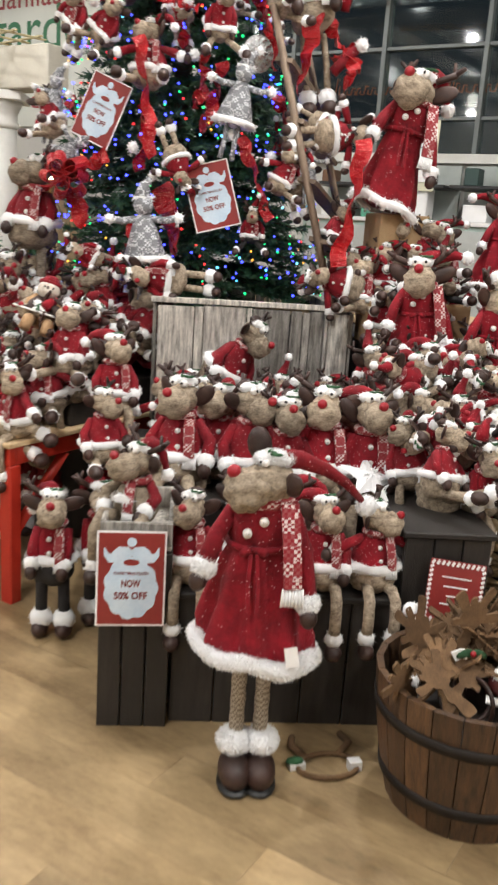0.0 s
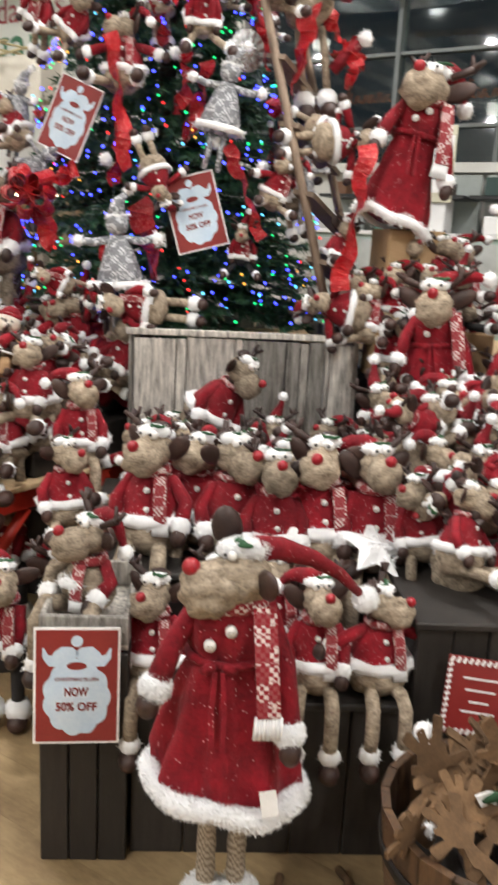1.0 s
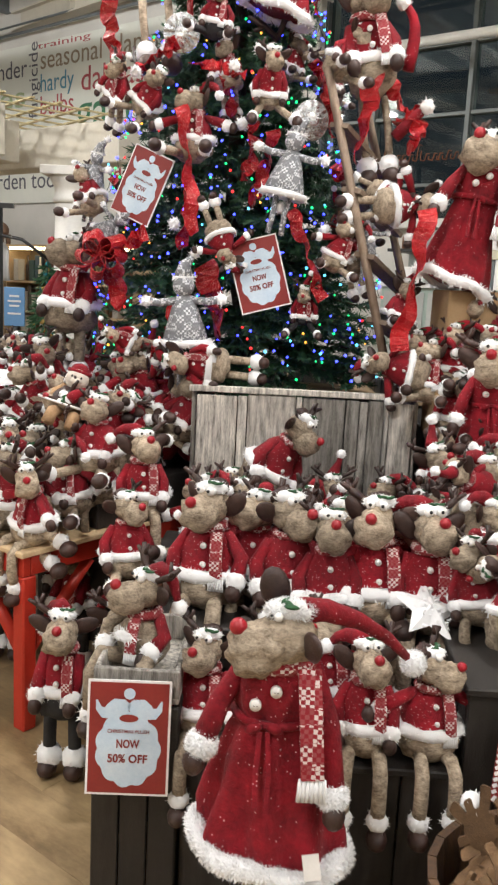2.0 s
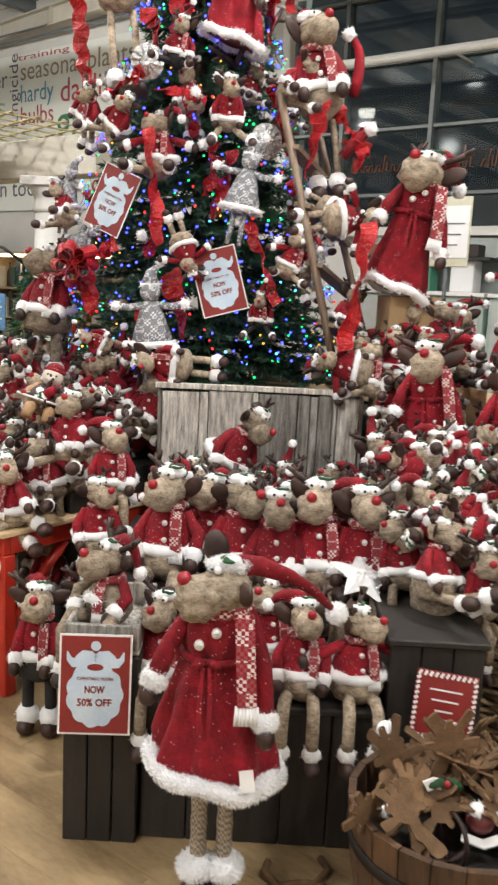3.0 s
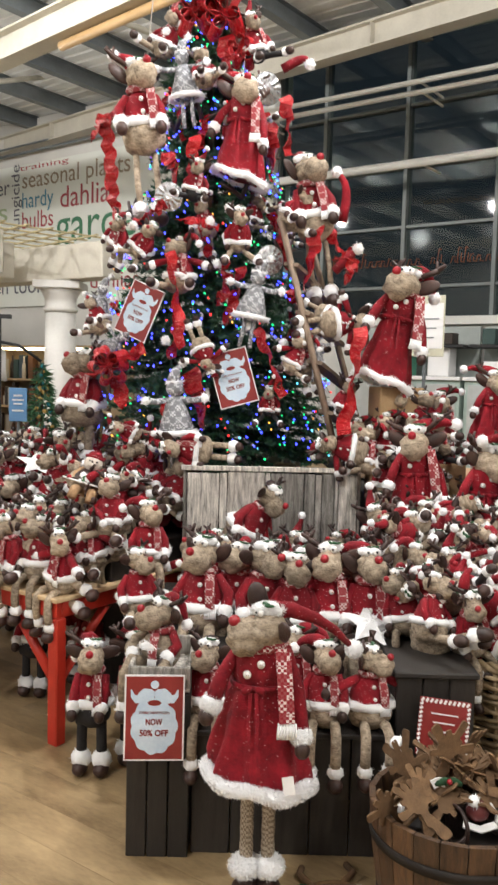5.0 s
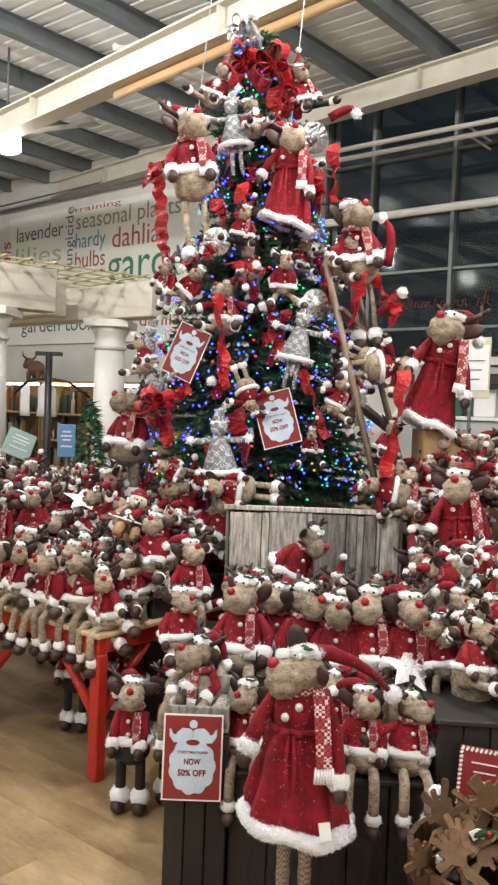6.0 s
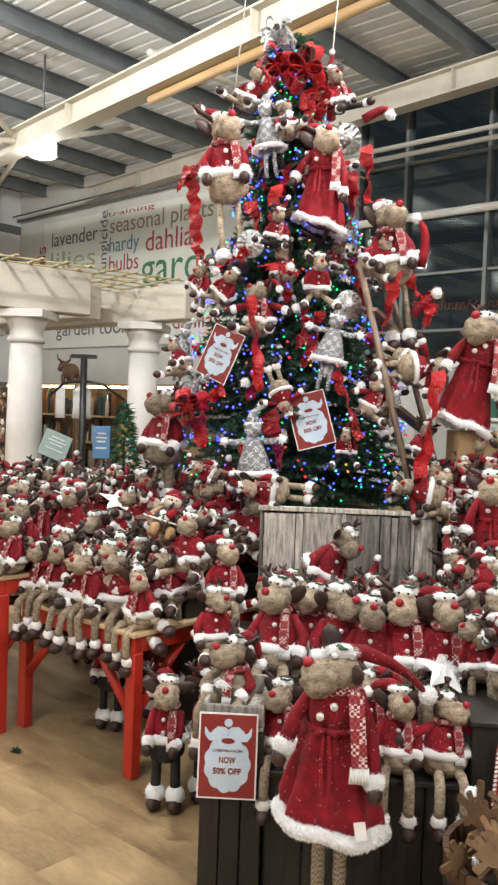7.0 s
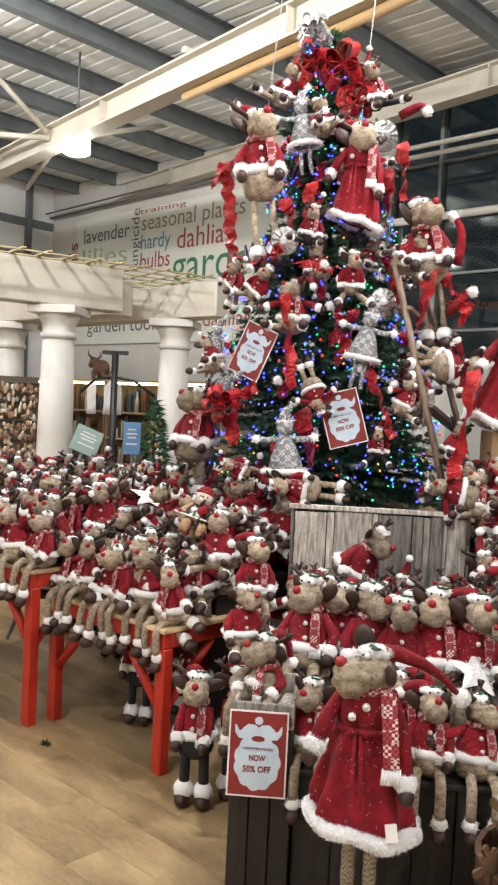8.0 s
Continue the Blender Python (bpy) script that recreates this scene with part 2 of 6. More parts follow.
    def box(self, lo, hi, mat, rot=None, at=(0, 0, 0), bevel=0.0):
        rot, at = rot or Matrix.Identity(3), Vector(at)
        (x0, y0, z0), (x1, y1, z1) = lo, hi
        e = min(bevel, 0.45 * (x1 - x0), 0.45 * (y1 - y0), 0.45 * (z1 - z0))
        loop = lambda z, i: [(x0 + i, y0 + e, z), (x0 + e, y0 + i, z), (x1 - e, y0 + i, z), (x1 - i, y0 + e, z), (x1 - i, y1 - e, z), (x1 - e, y1 - i, z), (x0 + e, y1 - i, z), (x0 + i, y1 - e, z)]
        if e <= 0:
            sq = lambda z: [(x0, y0, z), (x1, y0, z), (x1, y1, z), (x0, y1, z)]
            rows = [sq(z0), sq(z1)]
        else:
            rows = [loop(z0, e), loop(z0 + e, 0), loop(z1 - e, 0), loop(z1, e)]
        self.rings([[at + rot @ Vector(p) for p in r] for r in rows], mat, True, False)

    def tuft(self, p, d, length, width, mat):
        d = Vector(d).normalized()
        q = Vector((self.rand.uniform(-1, 1), self.rand.uniform(-1, 1), self.rand.uniform(-1, 1)))
        s = d.cross(q)
        s = s.normalized() * width if s.length > 1e-4 else Vector((width, 0, 0))
        d = (d + q * 0.8).normalized()
        b = len(self.v)
        p = Vector(p)
        self.v.extend((tuple(p - s), tuple(p + s), tuple(p + d * length)))
        self.face((b, b + 1, b + 2), mat, False)

    def fur_ball(self, c, r, mat, count, length, n=8, k=5):
        r = (r, r, r) if isinstance(r, (int, float)) else r
        self.ball(c, r, mat, n, k)
        for _ in range(count):
            q = Vector((self.rand.gauss(0, 1), self.rand.gauss(0, 1), self.rand.gauss(0, 1))).normalized()
            p = Vector(c) + Vector((q.x * r[0], q.y * r[1], q.z * r[2])) * 0.95
            self.tuft(p, q, length * self.rand.uniform(0.5, 1.1), length * 0.16, mat)

    def fur_ring(self, c, rx, ry, minor, mat, count, length, n=18, wave=None):
        base = len(self.v)
        self.torus(c, rx, ry, minor, mat, n, 6, lump=0.12)
        for _ in range(count):
            ph, a = self.rand.uniform(0, 2 * math.pi), self.rand.uniform(0, 2 * math.pi)
            d = Vector((math.cos(ph), math.sin(ph), 0))
            o = d * math.cos(a) + Vector((0, 0, math.sin(a)))
            p = Vector(c) + Vector((d.x * rx, d.y * ry, 0)) + o * minor * 0.95
            self.tuft(p, o, length * self.rand.uniform(0.5, 1.1), length * 0.16, mat)

    def strip(self, pts, width, mat, across=(1, 0, 0), twist=0.0, thick=0.003):
        """A ribbon along pts, turning by twist."""
        pts = [Vector(p) for p in pts]
        rows = []
        for i, p in enumerate(pts):
            d = (pts[min(i + 1, len(pts) - 1)] - pts[max(i - 1, 0)]).normalized()
            s = Vector(across)
            s = (s - d * s.dot(d)).normalized()
            s = Matrix.Rotation(twist * i / max(1, len(pts) - 1), 3, d) @ s
            w = width if isinstance(width, (int, float)) else width[i]
            nn = d.cross(s) * thick
            rows.append([p - s * w - nn, p + s * w - nn, p + s * w + nn, p - s * w + nn])
        self.rings(rows, mat, True, False)

    def mesh(self, name):
        me = bpy.data.meshes.new(name)
        me.from_pydata(self.v, [], self.f)
        for m in self.mats:
            me.materials.append(m)
        me.polygons.foreach_set("material_index", self.m)
        me.polygons.foreach_set("use_smooth", self.s)
        me.update()
        return me


def thing(name, shape, m, label, category, group="", kind=""):
    ob = new(name, shape.mesh(name))
    ob.matrix_basis = m
    return tagged(ob, label, category, group, kind)


def holder(name, m, label, category, group="", kind=""):
    ob = new(name)
    ob.empty_display_size = 0.1
    ob.matrix_basis = m
    return tagged(ob, label, category, group, kind)


def part(name, shape, parent, label="", m=None):
    ob = new(name, shape.mesh(name) if isinstance(shape, Shape) else shape)
    ob.parent = parent
    if m is not None:
        ob.matrix_basis = m
    return tagged(ob, label)


def box_shape(lo, hi, mat, bevel=0.004):
    s = Shape([mat])
    s.box(lo, hi, 0, bevel=bevel)
    return s


def bent(p, q, sag, n=8, side=(0, 0, 1)):
    """Points of a bow from p to q."""
    p, q, side = Vector(p), Vector(q), Vector(side)
    return [p.lerp(q, i / n) + side * sag * math.sin(math.pi * i / n) for i in range(n + 1)]


# ---- plush reindeer: one mesh each ----
def reindeer_head(s, c, yaw, pitch, size, hat, fine, rnd, antlers=True):
    """Head facing -y before yaw. hat: sideways sweep, drop of the hat's tip."""
    c = Vector(c)
    R = (Matrix.Rotation(radians(yaw), 3, "Z") @ Matrix.Rotation(radians(pitch), 3, "X"))
    at = lambda x, y, z: c + R @ (Vector((x, y, z)) * size)
    n, k = (28, 18) if fine else (12, 8)
    s.ball(at(0, 0.012, 0.0), tuple(size * q for q in (0.068, 0.078, 0.066)), M_BURLAP, n, k, R, 0.22)
    s.ball(at(0, -0.062, -0.014), tuple(size * q for q in (0.075, 0.078, 0.069)), M_BURLAP, n, k, R, 0.28)
    s.ball(at(0, -0.110, 0.048), 0.022 * size, M_NOSE, n, k)
    tufts, length = (1800, 0.0105 * size) if fine else (170, 0.014 * size)
    for e in (-1, 1):
        s.ball(at(0.026 * e, -0.016, 0.070), (0.012 if fine else 0.018) * size, M_WHITE, 8, 6)
        s.ball(at(0.024 * e, -0.033, 0.075), (0.004 if fine else 0.007) * size, M_BLACK, 6, 4)
        ear = R @ Matrix.Rotation(radians(e * rnd.uniform(35, 75)), 3, "Y")
        s.ball(at(0.092 * e, 0.045, 0.012), tuple(size * q for q in (0.038, 0.012, 0.072)), M_BROWN, 8, 6, ear)
        if antlers and rnd.random() < 0.75:
            lean = rnd.uniform(0.03, 0.10)
            tip = at((0.055 + lean) * e, 0.06 + rnd.uniform(-0.02, 0.06), rnd.uniform(0.11, 0.165))
            root = at(0.05 * e, 0.04, 0.06)
            mid = root.lerp(tip, 0.5) + R @ Vector((0.022 * e, 0, 0)) * size
            s.tube([root, mid, tip], [0.013 * size, 0.017 * size, 0.009 * size], M_BROWN, 6)
            s.tube([mid, mid + R @ Vector((0.044 * e, -0.01, 0.030)) * size], [0.013 * size, 0.008 * size], M_BROWN, 6)
            s.tube([mid, mid + R @ Vector((-0.020 * e, 0.01, 0.052)) * size], [0.012 * size, 0.007 * size], M_BROWN, 6)
    s.fur_ball(at(0, 0.022, 0.072), tuple(size * q for q in (0.066, 0.032, 0.030)), M_FUR, tufts, length)
    for e in (-1, 0, 1):
        s.ball(at(0.022 * e + 0.02, 0.012, 0.098), tuple(size * q for q in (0.022, 0.010, 0.006)), M_HOLLY, 6, 4, R @ Matrix.Rotation(e * 0.9, 3, "Z"))
    if not hat:
        s.ball(at(0, 0.058, 0.070), tuple(size * q for q in (0.052, 0.040, 0.034)), M_BROWN, n, k, R, 0.3)
        return
    sweep, drop, back = hat
    b0 = at(0, 0.05, 0.07)
    b1 = at(sweep * 0.35, 0.075 + back * 0.3, 0.10 - 0.055 * fine)
    b2 = at(sweep * 0.75, 0.085 + back * (0.72 if fine else 0.5), 0.09 - drop * (0.70 if fine else 0.4))
    b3 = at(sweep, 0.085 + back, 0.06 - drop)
    s.tube([b0, b0.lerp(b1, 0.6), b1.lerp(b2, 0.4), b2, b3], [w * size * (0.52 if fine else 0.70) for w in (0.062, 0.056, 0.042, 0.031, 0.018)], M_RED, n // 2 + 4)
    s.fur_ball(b3, (0.034 if fine else 0.033) * size, M_FUR, tufts // 2, length)


def scarf_on(s, c, r, tail, fine):
    s.torus(c, r, r * 0.9, r * 0.36, M_SCARF, 18, 7)
    x, y0, z0, y1, z1 = tail
    pts = [Vector((x, y0, z0)).lerp(Vector((x * 1.25, y1, z1)), i / 6) + Vector((0, -0.012 * math.sin(i / 6 * math.pi), 0)) for i in range(7)]
    s.strip(pts, 0.024, M_SCARF, thick=0.006)
    e = pts[-1]
    for j in range(7):
        s.tube([e + Vector((-0.025 + 0.0083 * j, 0, 0)), e + Vector((-0.028 + 0.0095 * j, -0.004, -0.05))], 0.0045, M_FUR, 4)


def arm(s, pts, fine, cloth=M_RED, r=0.03):
    s.tube(pts, [r * 0.85, r, r * 1.12][: len(pts)], cloth, 14 if fine else 8)
    d = (Vector(pts[-1]) - Vector(pts[-2])).normalized()
    end = Vector(pts[-1])
    s.fur_ball(end, r * 1.4, M_FUR, 1800 if fine else 130, 0.0095 if fine else 0.014)
    s.ball(end + d * r * 1.7, (r * 1.05, r * 1.05, r * 1.25), M_BROWN, 8, 6)


def buttons(s, spots, r=0.0125):
    for x, y, z in spots:
        s.tube([(x, y + 0.006, z), (x, y - 0.006, z)], r, M_WHITE, 12)
        for e in (-1, 1):
            s.ball((x + 0.25 * e * r, y - 0.006, z), (r * 0.13, 0.001, r * 0.13), M_BROWN, 5, 3)


def dress_reindeer(seed, yaw=-60, pitch=0, hat=(0.2, 0.1, 0.05), fine=False, standing=True, flare=1.0, cant=0.0):
    """Standing doll about a metre high in a long dress; feet at z 0."""
    s, rnd = Shape(DOLL_MATS), random.Random(seed)
    s.rand = random.Random(seed)
    n = 96 if fine else 26
    tufts = 9000 if fine else 700
    flen = 0.0115 if fine else 0.018
    for e in (-1, 1):
        x = (0.035 if fine else 0.045) * e
        if standing:
            s.tube([(x, 0, 0.10 + 0.032 * i) for i in range(12)], [0.021 + 0.0022 * (i % 2) for i in range(12)], M_WOVEN, 14 if fine else 8)
            s.ball((x, -0.030, 0.052), (0.050, 0.080, 0.054), M_BROWN, 18 if fine else 10, 10 if fine else 6)
            s.ball((x, -0.035, 0.012), (0.055, 0.080, 0.012), M_BLACK, 14, 5)
            s.fur_ball((x * 1.15, -0.008, 0.135), (0.052, 0.058, 0.036), M_FUR, 1400 if fine else 60, flen)
    prof = [(0.170, 0.440), (0.167, 0.46), (0.158, 0.50), (0.143, 0.57), (0.124, 0.64), (0.105, 0.71), (0.090, 0.752), (0.102, 0.782), (0.102, 0.825), (0.088, 0.868), (0.055, 0.898)]
    prof = [(r * (flare if z < 0.75 else 0.5 + 0.5 * flare), z) for r, z in prof]
    first = len(s.v)
    s.lathe(prof, M_RED, n, 0.84, 0.11, 8, twist=1.3, crease=0.13)
    s.fur_ring((0, 0, 0.440), 0.180 * flare, 0.152 * flare, 0.022, M_FUR, tufts, flen, 40 if fine else 20)
    # the skirt hangs askew and its hem waves
    for i in range(first, len(s.v)):
        x, y, z = s.v[i]
        h = max(0.0, (0.752 - z) / 0.312)
        s.v[i] = (x, y, z - h * (cant * x + 0.008 * math.sin(5 * math.atan2(y, x) + seed)))
    s.torus((0, 0, 0.752), 0.094, 0.080, 0.010, M_RED, 24, 6)
    for e in (-1, 1):
        s.ball((-0.03 + 0.022 * e, -0.086, 0.750), (0.020, 0.009, 0.012), M_RED, 8, 5, Matrix.Rotation(0.4 * e, 3, "Y"))
        s.strip([(-0.03 + 0.008 * e, -0.090, 0.745), (-0.03 + 0.014 * e, -0.112, 0.67), (-0.03 + 0.012 * e, -0.135, 0.60)], 0.005, M_RED)
    arm(s, [(-0.072, 0, 0.862), (-0.125, -0.040, 0.785), (-0.160, -0.070, 0.700)], fine, r=0.024)
    arm(s, [(0.072, 0, 0.862), (0.112, -0.045, 0.74), (0.122, -0.105, 0.615)], fine, r=0.024)
    scarf_on(s, (0, -0.005, 0.880), 0.062, (0.060, -0.066, 0.88, -0.128, 0.665), fine)
    buttons(s, [(-0.008, -0.086, 0.835), (-0.050, -0.080, 0.80)])
    reindeer_head(s, (0.0 if fine else -0.012, -0.035, 0.930 if fine else 0.915), yaw, pitch, 0.86 if fine else 1.0, hat, fine, rnd, antlers=not fine)
    if fine:
        s.ball((-0.018, 0.04, 1.015), (0.034, 0.016, 0.050), M_BROWN, 10, 7, Matrix.Rotation(-0.2, 3, "Y"))
        s.strip([(0.080, -0.138, 0.50), (0.084, -0.146, 0.475), (0.088, -0.153, 0.45)], 0.018, M_WHITE, thick=0.0015)
    return s


def jacket_reindeer(seed, yaw=0, pitch=0, hat=(0.15, 0.05, 0.03), legs="hang", scarf=False, fine=False, trousers=False, cloth=M_RED, arms="down", thin=0.031, slim=1.0):
    """Seated or standing doll in a fur-hemmed jacket; seat, or soles, at z 0."""
    s, rnd = Shape(DOLL_MATS), random.Random(seed)
    s.rand = random.Random(seed)
    flen, lift = 0.018, 0.30 if legs == "stand" else 0.0
    leg_mat = M_NAVY if trousers else M_BURLAP
    z = lambda v: v + lift + 0.032
    s.ball((0, -0.010, lift + 0.090), (0.138 * slim, 0.124 * slim, 0.098), leg_mat, 16, 10, lump=0.20)
    s.lathe([(r * slim, h) for r, h in ((0.138, z(0.118)), (0.132, z(0.14)), (0.114, z(0.19)), (0.094, z(0.24)), (0.056, z(0.295)))], cloth, 22, 0.86, 0.05, 6, crease=0.16)
    s.fur_ring((0, 0, z(0.118)), 0.139 * slim, 0.119 * slim, 0.027, M_FUR, 620, 0.017, 22)
    for e in (-1, 1):
        if legs == "hang":
            pts = [(0.055 * e, -0.07, 0.045), (0.066 * e, -0.15, 0.05), (0.072 * e, -0.20, 0.01), (0.074 * e, -0.215, -0.10), (0.074 * e, -0.205, -0.20)]
            toe = Vector((0.075 * e, -0.225, -0.262))
        elif legs == "flat":
            sp = rnd.uniform(0.05, 0.13)
            pts = [(0.06 * e, -0.07, 0.045), ((0.07 + sp * 0.4) * e, -0.20, 0.045), ((0.07 + sp) * e, -0.31, 0.04)]
            toe = Vector(((0.075 + sp * 1.1) * e, -0.37, 0.055))
        elif legs == "dangle":
            pts = [(0.05 * e, 0, 0.0), (0.055 * e, -0.01, -0.15), (0.05 * e, 0.0, -0.30)]
            toe = Vector((0.052 * e, -0.02, -0.35))
        else:
            pts = [(0.055 * e, 0, 0.36), (0.058 * e, 0, 0.22), (0.06 * e, 0, 0.09)]
            toe = Vector((0.062 * e, -0.025, 0.046))
        s.tube(pts, thin, leg_mat, 8)
        s.fur_ball(Vector(pts[-1]) + Vector((0, 0, 0.006)), 0.062 if legs == "stand" else 0.048, M_FUR, 60, flen)
        s.ball(toe, (0.046, 0.062, 0.045), M_BROWN, 10, 6)
        out = rnd.uniform(0.10, 0.15) * slim
        if arms == "up" and e == 1:
            arm(s, [(0.075 * e, 0, z(0.265)), (0.15 * e, -0.02, z(0.30)), (0.20 * e, -0.03, z(0.40))], fine, cloth)
        elif arms == "wide":
            arm(s, [(0.075 * e, 0, z(0.265)), (0.16 * e, -0.03, z(0.24)), (0.24 * e, -0.05, z(0.21))], fine, cloth)
        else:
            arm(s, [(0.075 * e, 0, z(0.265)), (out * e, -0.045, z(0.185)), (out * e * 0.95, -0.105, z(0.11))], fine, cloth)
    if scarf:
        scarf_on(s, (0, -0.005, z(0.298)), 0.058, (0.05, -0.075, z(0.29), -0.125, z(0.12)), fine)
    else:
        s.torus((0, -0.004, z(0.296)), 0.052, 0.046, 0.017, M_SCARF, 14, 6)
    buttons(s, [(0.0, -0.086, z(0.235)), (0.004, -0.102, z(0.165))])
    reindeer_head(s, (0, -0.02, z(0.375)), yaw, pitch, 1.0, hat, fine, rnd, antlers=True)
    return s


def bare_reindeer(seed, yaw=0, pitch=0, hat=(0.1, 0.1, 0.03)):
    """Seated doll with a bare plush belly, a scarf and a fur bow."""
    s, rnd = Shape(DOLL_MATS), random.Random(seed)
    s.rand = random.Random(seed)
    s.ball((0, 0, 0.11), (0.115, 0.10, 0.125), M_BURLAP, 16, 12, lump=0.06)
    for e in (-1, 1):
        pts = [(0.06 * e, -0.06, 0.05), (0.10 * e, -0.16, 0.09), (0.11 * e, -0.22, 0.03), (0.11 * e, -0.22, -0.14)]
        s.tube(pts, 0.035, M_BURLAP, 10)
        s.fur_ball((0.11 * e, -0.22, -0.15), 0.048, M_FUR, 60, 0.03)
        s.ball((0.11 * e, -0.235, -0.205), (0.045, 0.06, 0.042), M_BROWN, 10, 6)
    arm(s, [(-0.07, 0, 0.22), (-0.14, -0.05, 0.17), (-0.12, -0.11, 0.11)], False, M_BURLAP)
    arm(s, [(0.07, 0, 0.22), (0.13, -0.06, 0.17), (0.10, -0.12, 0.12)], False, M_RED)
    scarf_on(s, (0, -0.005, 0.238), 0.062, (0.01, -0.085, 0.235, -0.13, 0.10), False)
    s.fur_ball((-0.02, -0.115, 0.16), (0.055, 0.022, 0.025), M_FUR, 60, 0.03)
    reindeer_head(s, (0, -0.02, 0.32), yaw, pitch, 1.05, hat, False, rnd)
    return s


def silver_angel(seed):
    """Slim grey doll in a checked silver dress with fur hem."""
    s = Shape(DOLL_MATS)
    s.rand = random.Random(seed)
    s.lathe([(0.105, 0.0), (0.085, 0.08), (0.055, 0.18), (0.035, 0.22)], M_SILVER, 18, 0.8, 0.05, 6)
    s.fur_ring((0, 0, 0.004), 0.107, 0.086, 0.020, M_FUR, 140, 0.028)
    s.ball((0, -0.01, 0.265), (0.050, 0.048, 0.052), M_SILVER, 12, 8)
    s.fur_ball((0, 0.0, 0.300), (0.052, 0.05, 0.018), M_FUR, 60, 0.026)
    s.tube([(0, 0, 0.30), (0.01, 0.01, 0.36), (0.05, 0.02, 0.40)], [0.045, 0.028, 0.010], M_SILVER, 10)
    s.fur_ball((0.055, 0.02, 0.405), 0.022, M_FUR, 40, 0.024)
    for e in (-1, 1):
        s.tube([(0.03 * e, 0, 0.20), (0.11 * e, -0.03, 0.19), (0.16 * e, -0.05, 0.20)], 0.018, M_SILVER, 8)
        s.fur_ball((0.17 * e, -0.05, 0.20), 0.026, M_FUR, 30, 0.024)
        s.tube([(0.035 * e, 0, 0.01), (0.03 * e, -0.02, -0.10), (0.035 * e, -0.02, -0.20)], 0.015, M_SILVER, 7)
    return s


def santa_bear():
    """Ginger plush with red hat, apron-like skirt with white piping."""
    s = Shape(DOLL_MATS)
    s.ball((0, 0, 0.10), (0.10, 0.09, 0.10), M_GINGER, 14, 9)
    s.lathe([(0.20, 0.115), (0.14, 0.17), (0.075, 0.23)], M_BROWN, 26, 0.8, 0.10, 8)
    s.torus((0, 0, 0.117), 0.202, 0.163, 0.009, M_WHITE, 28, 6)
    s.ball((0, -0.01, 0.29), (0.078, 0.072, 0.075), M_PALE, 14, 9)
    s.ball((0, -0.08, 0.275), (0.034, 0.026, 0.026), M_PALE, 10, 6)
    s.torus((0, 0.012, 0.340), 0.068, 0.064, 0.016, M_RED, 18, 6)
    s.ball((0, 0.015, 0.352), (0.064, 0.06, 0.045), M_RED, 12, 7)
    for e in (-1, 1):
        s.tube([(0.06 * e, 0, 0.22), (0.11 * e, -0.04, 0.17), (0.12 * e, -0.08, 0.13)], 0.03, M_GINGER, 8)
        s.tube([(0.05 * e, -0.05, 0.06), (0.07 * e, -0.16, 0.05), (0.075 * e, -0.20, -0.02)], 0.042, M_GINGER, 8)
        s.ball((0.03 * e, -0.073, 0.305), 0.008, M_BLACK, 6, 4)
    return s


def plush_star():
    s = Shape([FUR])
    s.rand = random.Random(3)
    for side in (-1, 1):
        base = len(s.v)
        s.v.append((0, side * 0.035, 0))
        for i in range(10):
            r = 0.12 if i % 2 == 0 else 0.055
            a = math.pi / 2 + i * math.pi / 5
            s.v.append((r * math.cos(a), 0.0, r * math.sin(a)))
        for i in range(10):
            q = (base, base + 1 + i, base + 1 + (i + 1) % 10)
            s.face(q if side < 0 else q[::-1], 0, False)
    for _ in range(60):
        a, r = s.rand.uniform(0, 6.283), s.rand.uniform(0, 0.075)
        s.tuft((r * math.cos(a), -0.03 * (1 - r / 0.1), r * math.sin(a)), (math.cos(a) * 0.4, -1, math.sin(a) * 0.4), 0.015, 0.004, 0)
    return s


DOLL_LABEL = "plush reindeer with red nose, red felt jacket and white fur hem"
DRESS_LABEL = "large plush reindeer in red felt dress with fur hem"

PILE = []
for i, (yaw, pitch, hat, legs, sc, tr, arms) in enumerate([
    (-25, 5, None, "hang", True, False, "down"),
    (20, -5, (-0.15, 0.02, 0.03), "hang", True, False, "down"),
    (-55, 0, (0.22, 0.05, 0.00), "flat", True, False, "wide"),
    (35, 8, None, "flat", False, False, "down"),
    (5, -8, None, "flat", False, False, "down"),
    (60, 4, None, "hang", True, False, "wide"),
    (-10, 12, (0.05, -0.15, 0.02), "flat", True, True, "down"),
    (-38, -4, (-0.12, 0.12, 0.06), "hang", False, False, "up"),
]):
    PILE.append(jacket_reindeer(40 + i, yaw, pitch, hat, legs, sc, False, tr, M_RED, arms).mesh("plush_reindeer"))
LYING = jacket_reindeer(93, -20, 25, (0.10, -0.05, 0.03), "stand", True).mesh("plush_reindeer")
LYING_B = jacket_reindeer(94, 30, 20, (-0.10, 0.0, 0.03), "stand", False, False, False, M_RED, "wide").mesh("plush_reindeer")
STAND = jacket_reindeer(90, 8, 0, (-0.10, 0.10, 0.03), "stand", True, False, True, slim=0.78).mesh("plush_reindeer")
BARE = bare_reindeer(91, -40, 0).mesh("plush_reindeer")
BARE_L = bare_reindeer(92, 50, 5, (-0.12, -0.05, 0.03)).mesh("plush_reindeer")
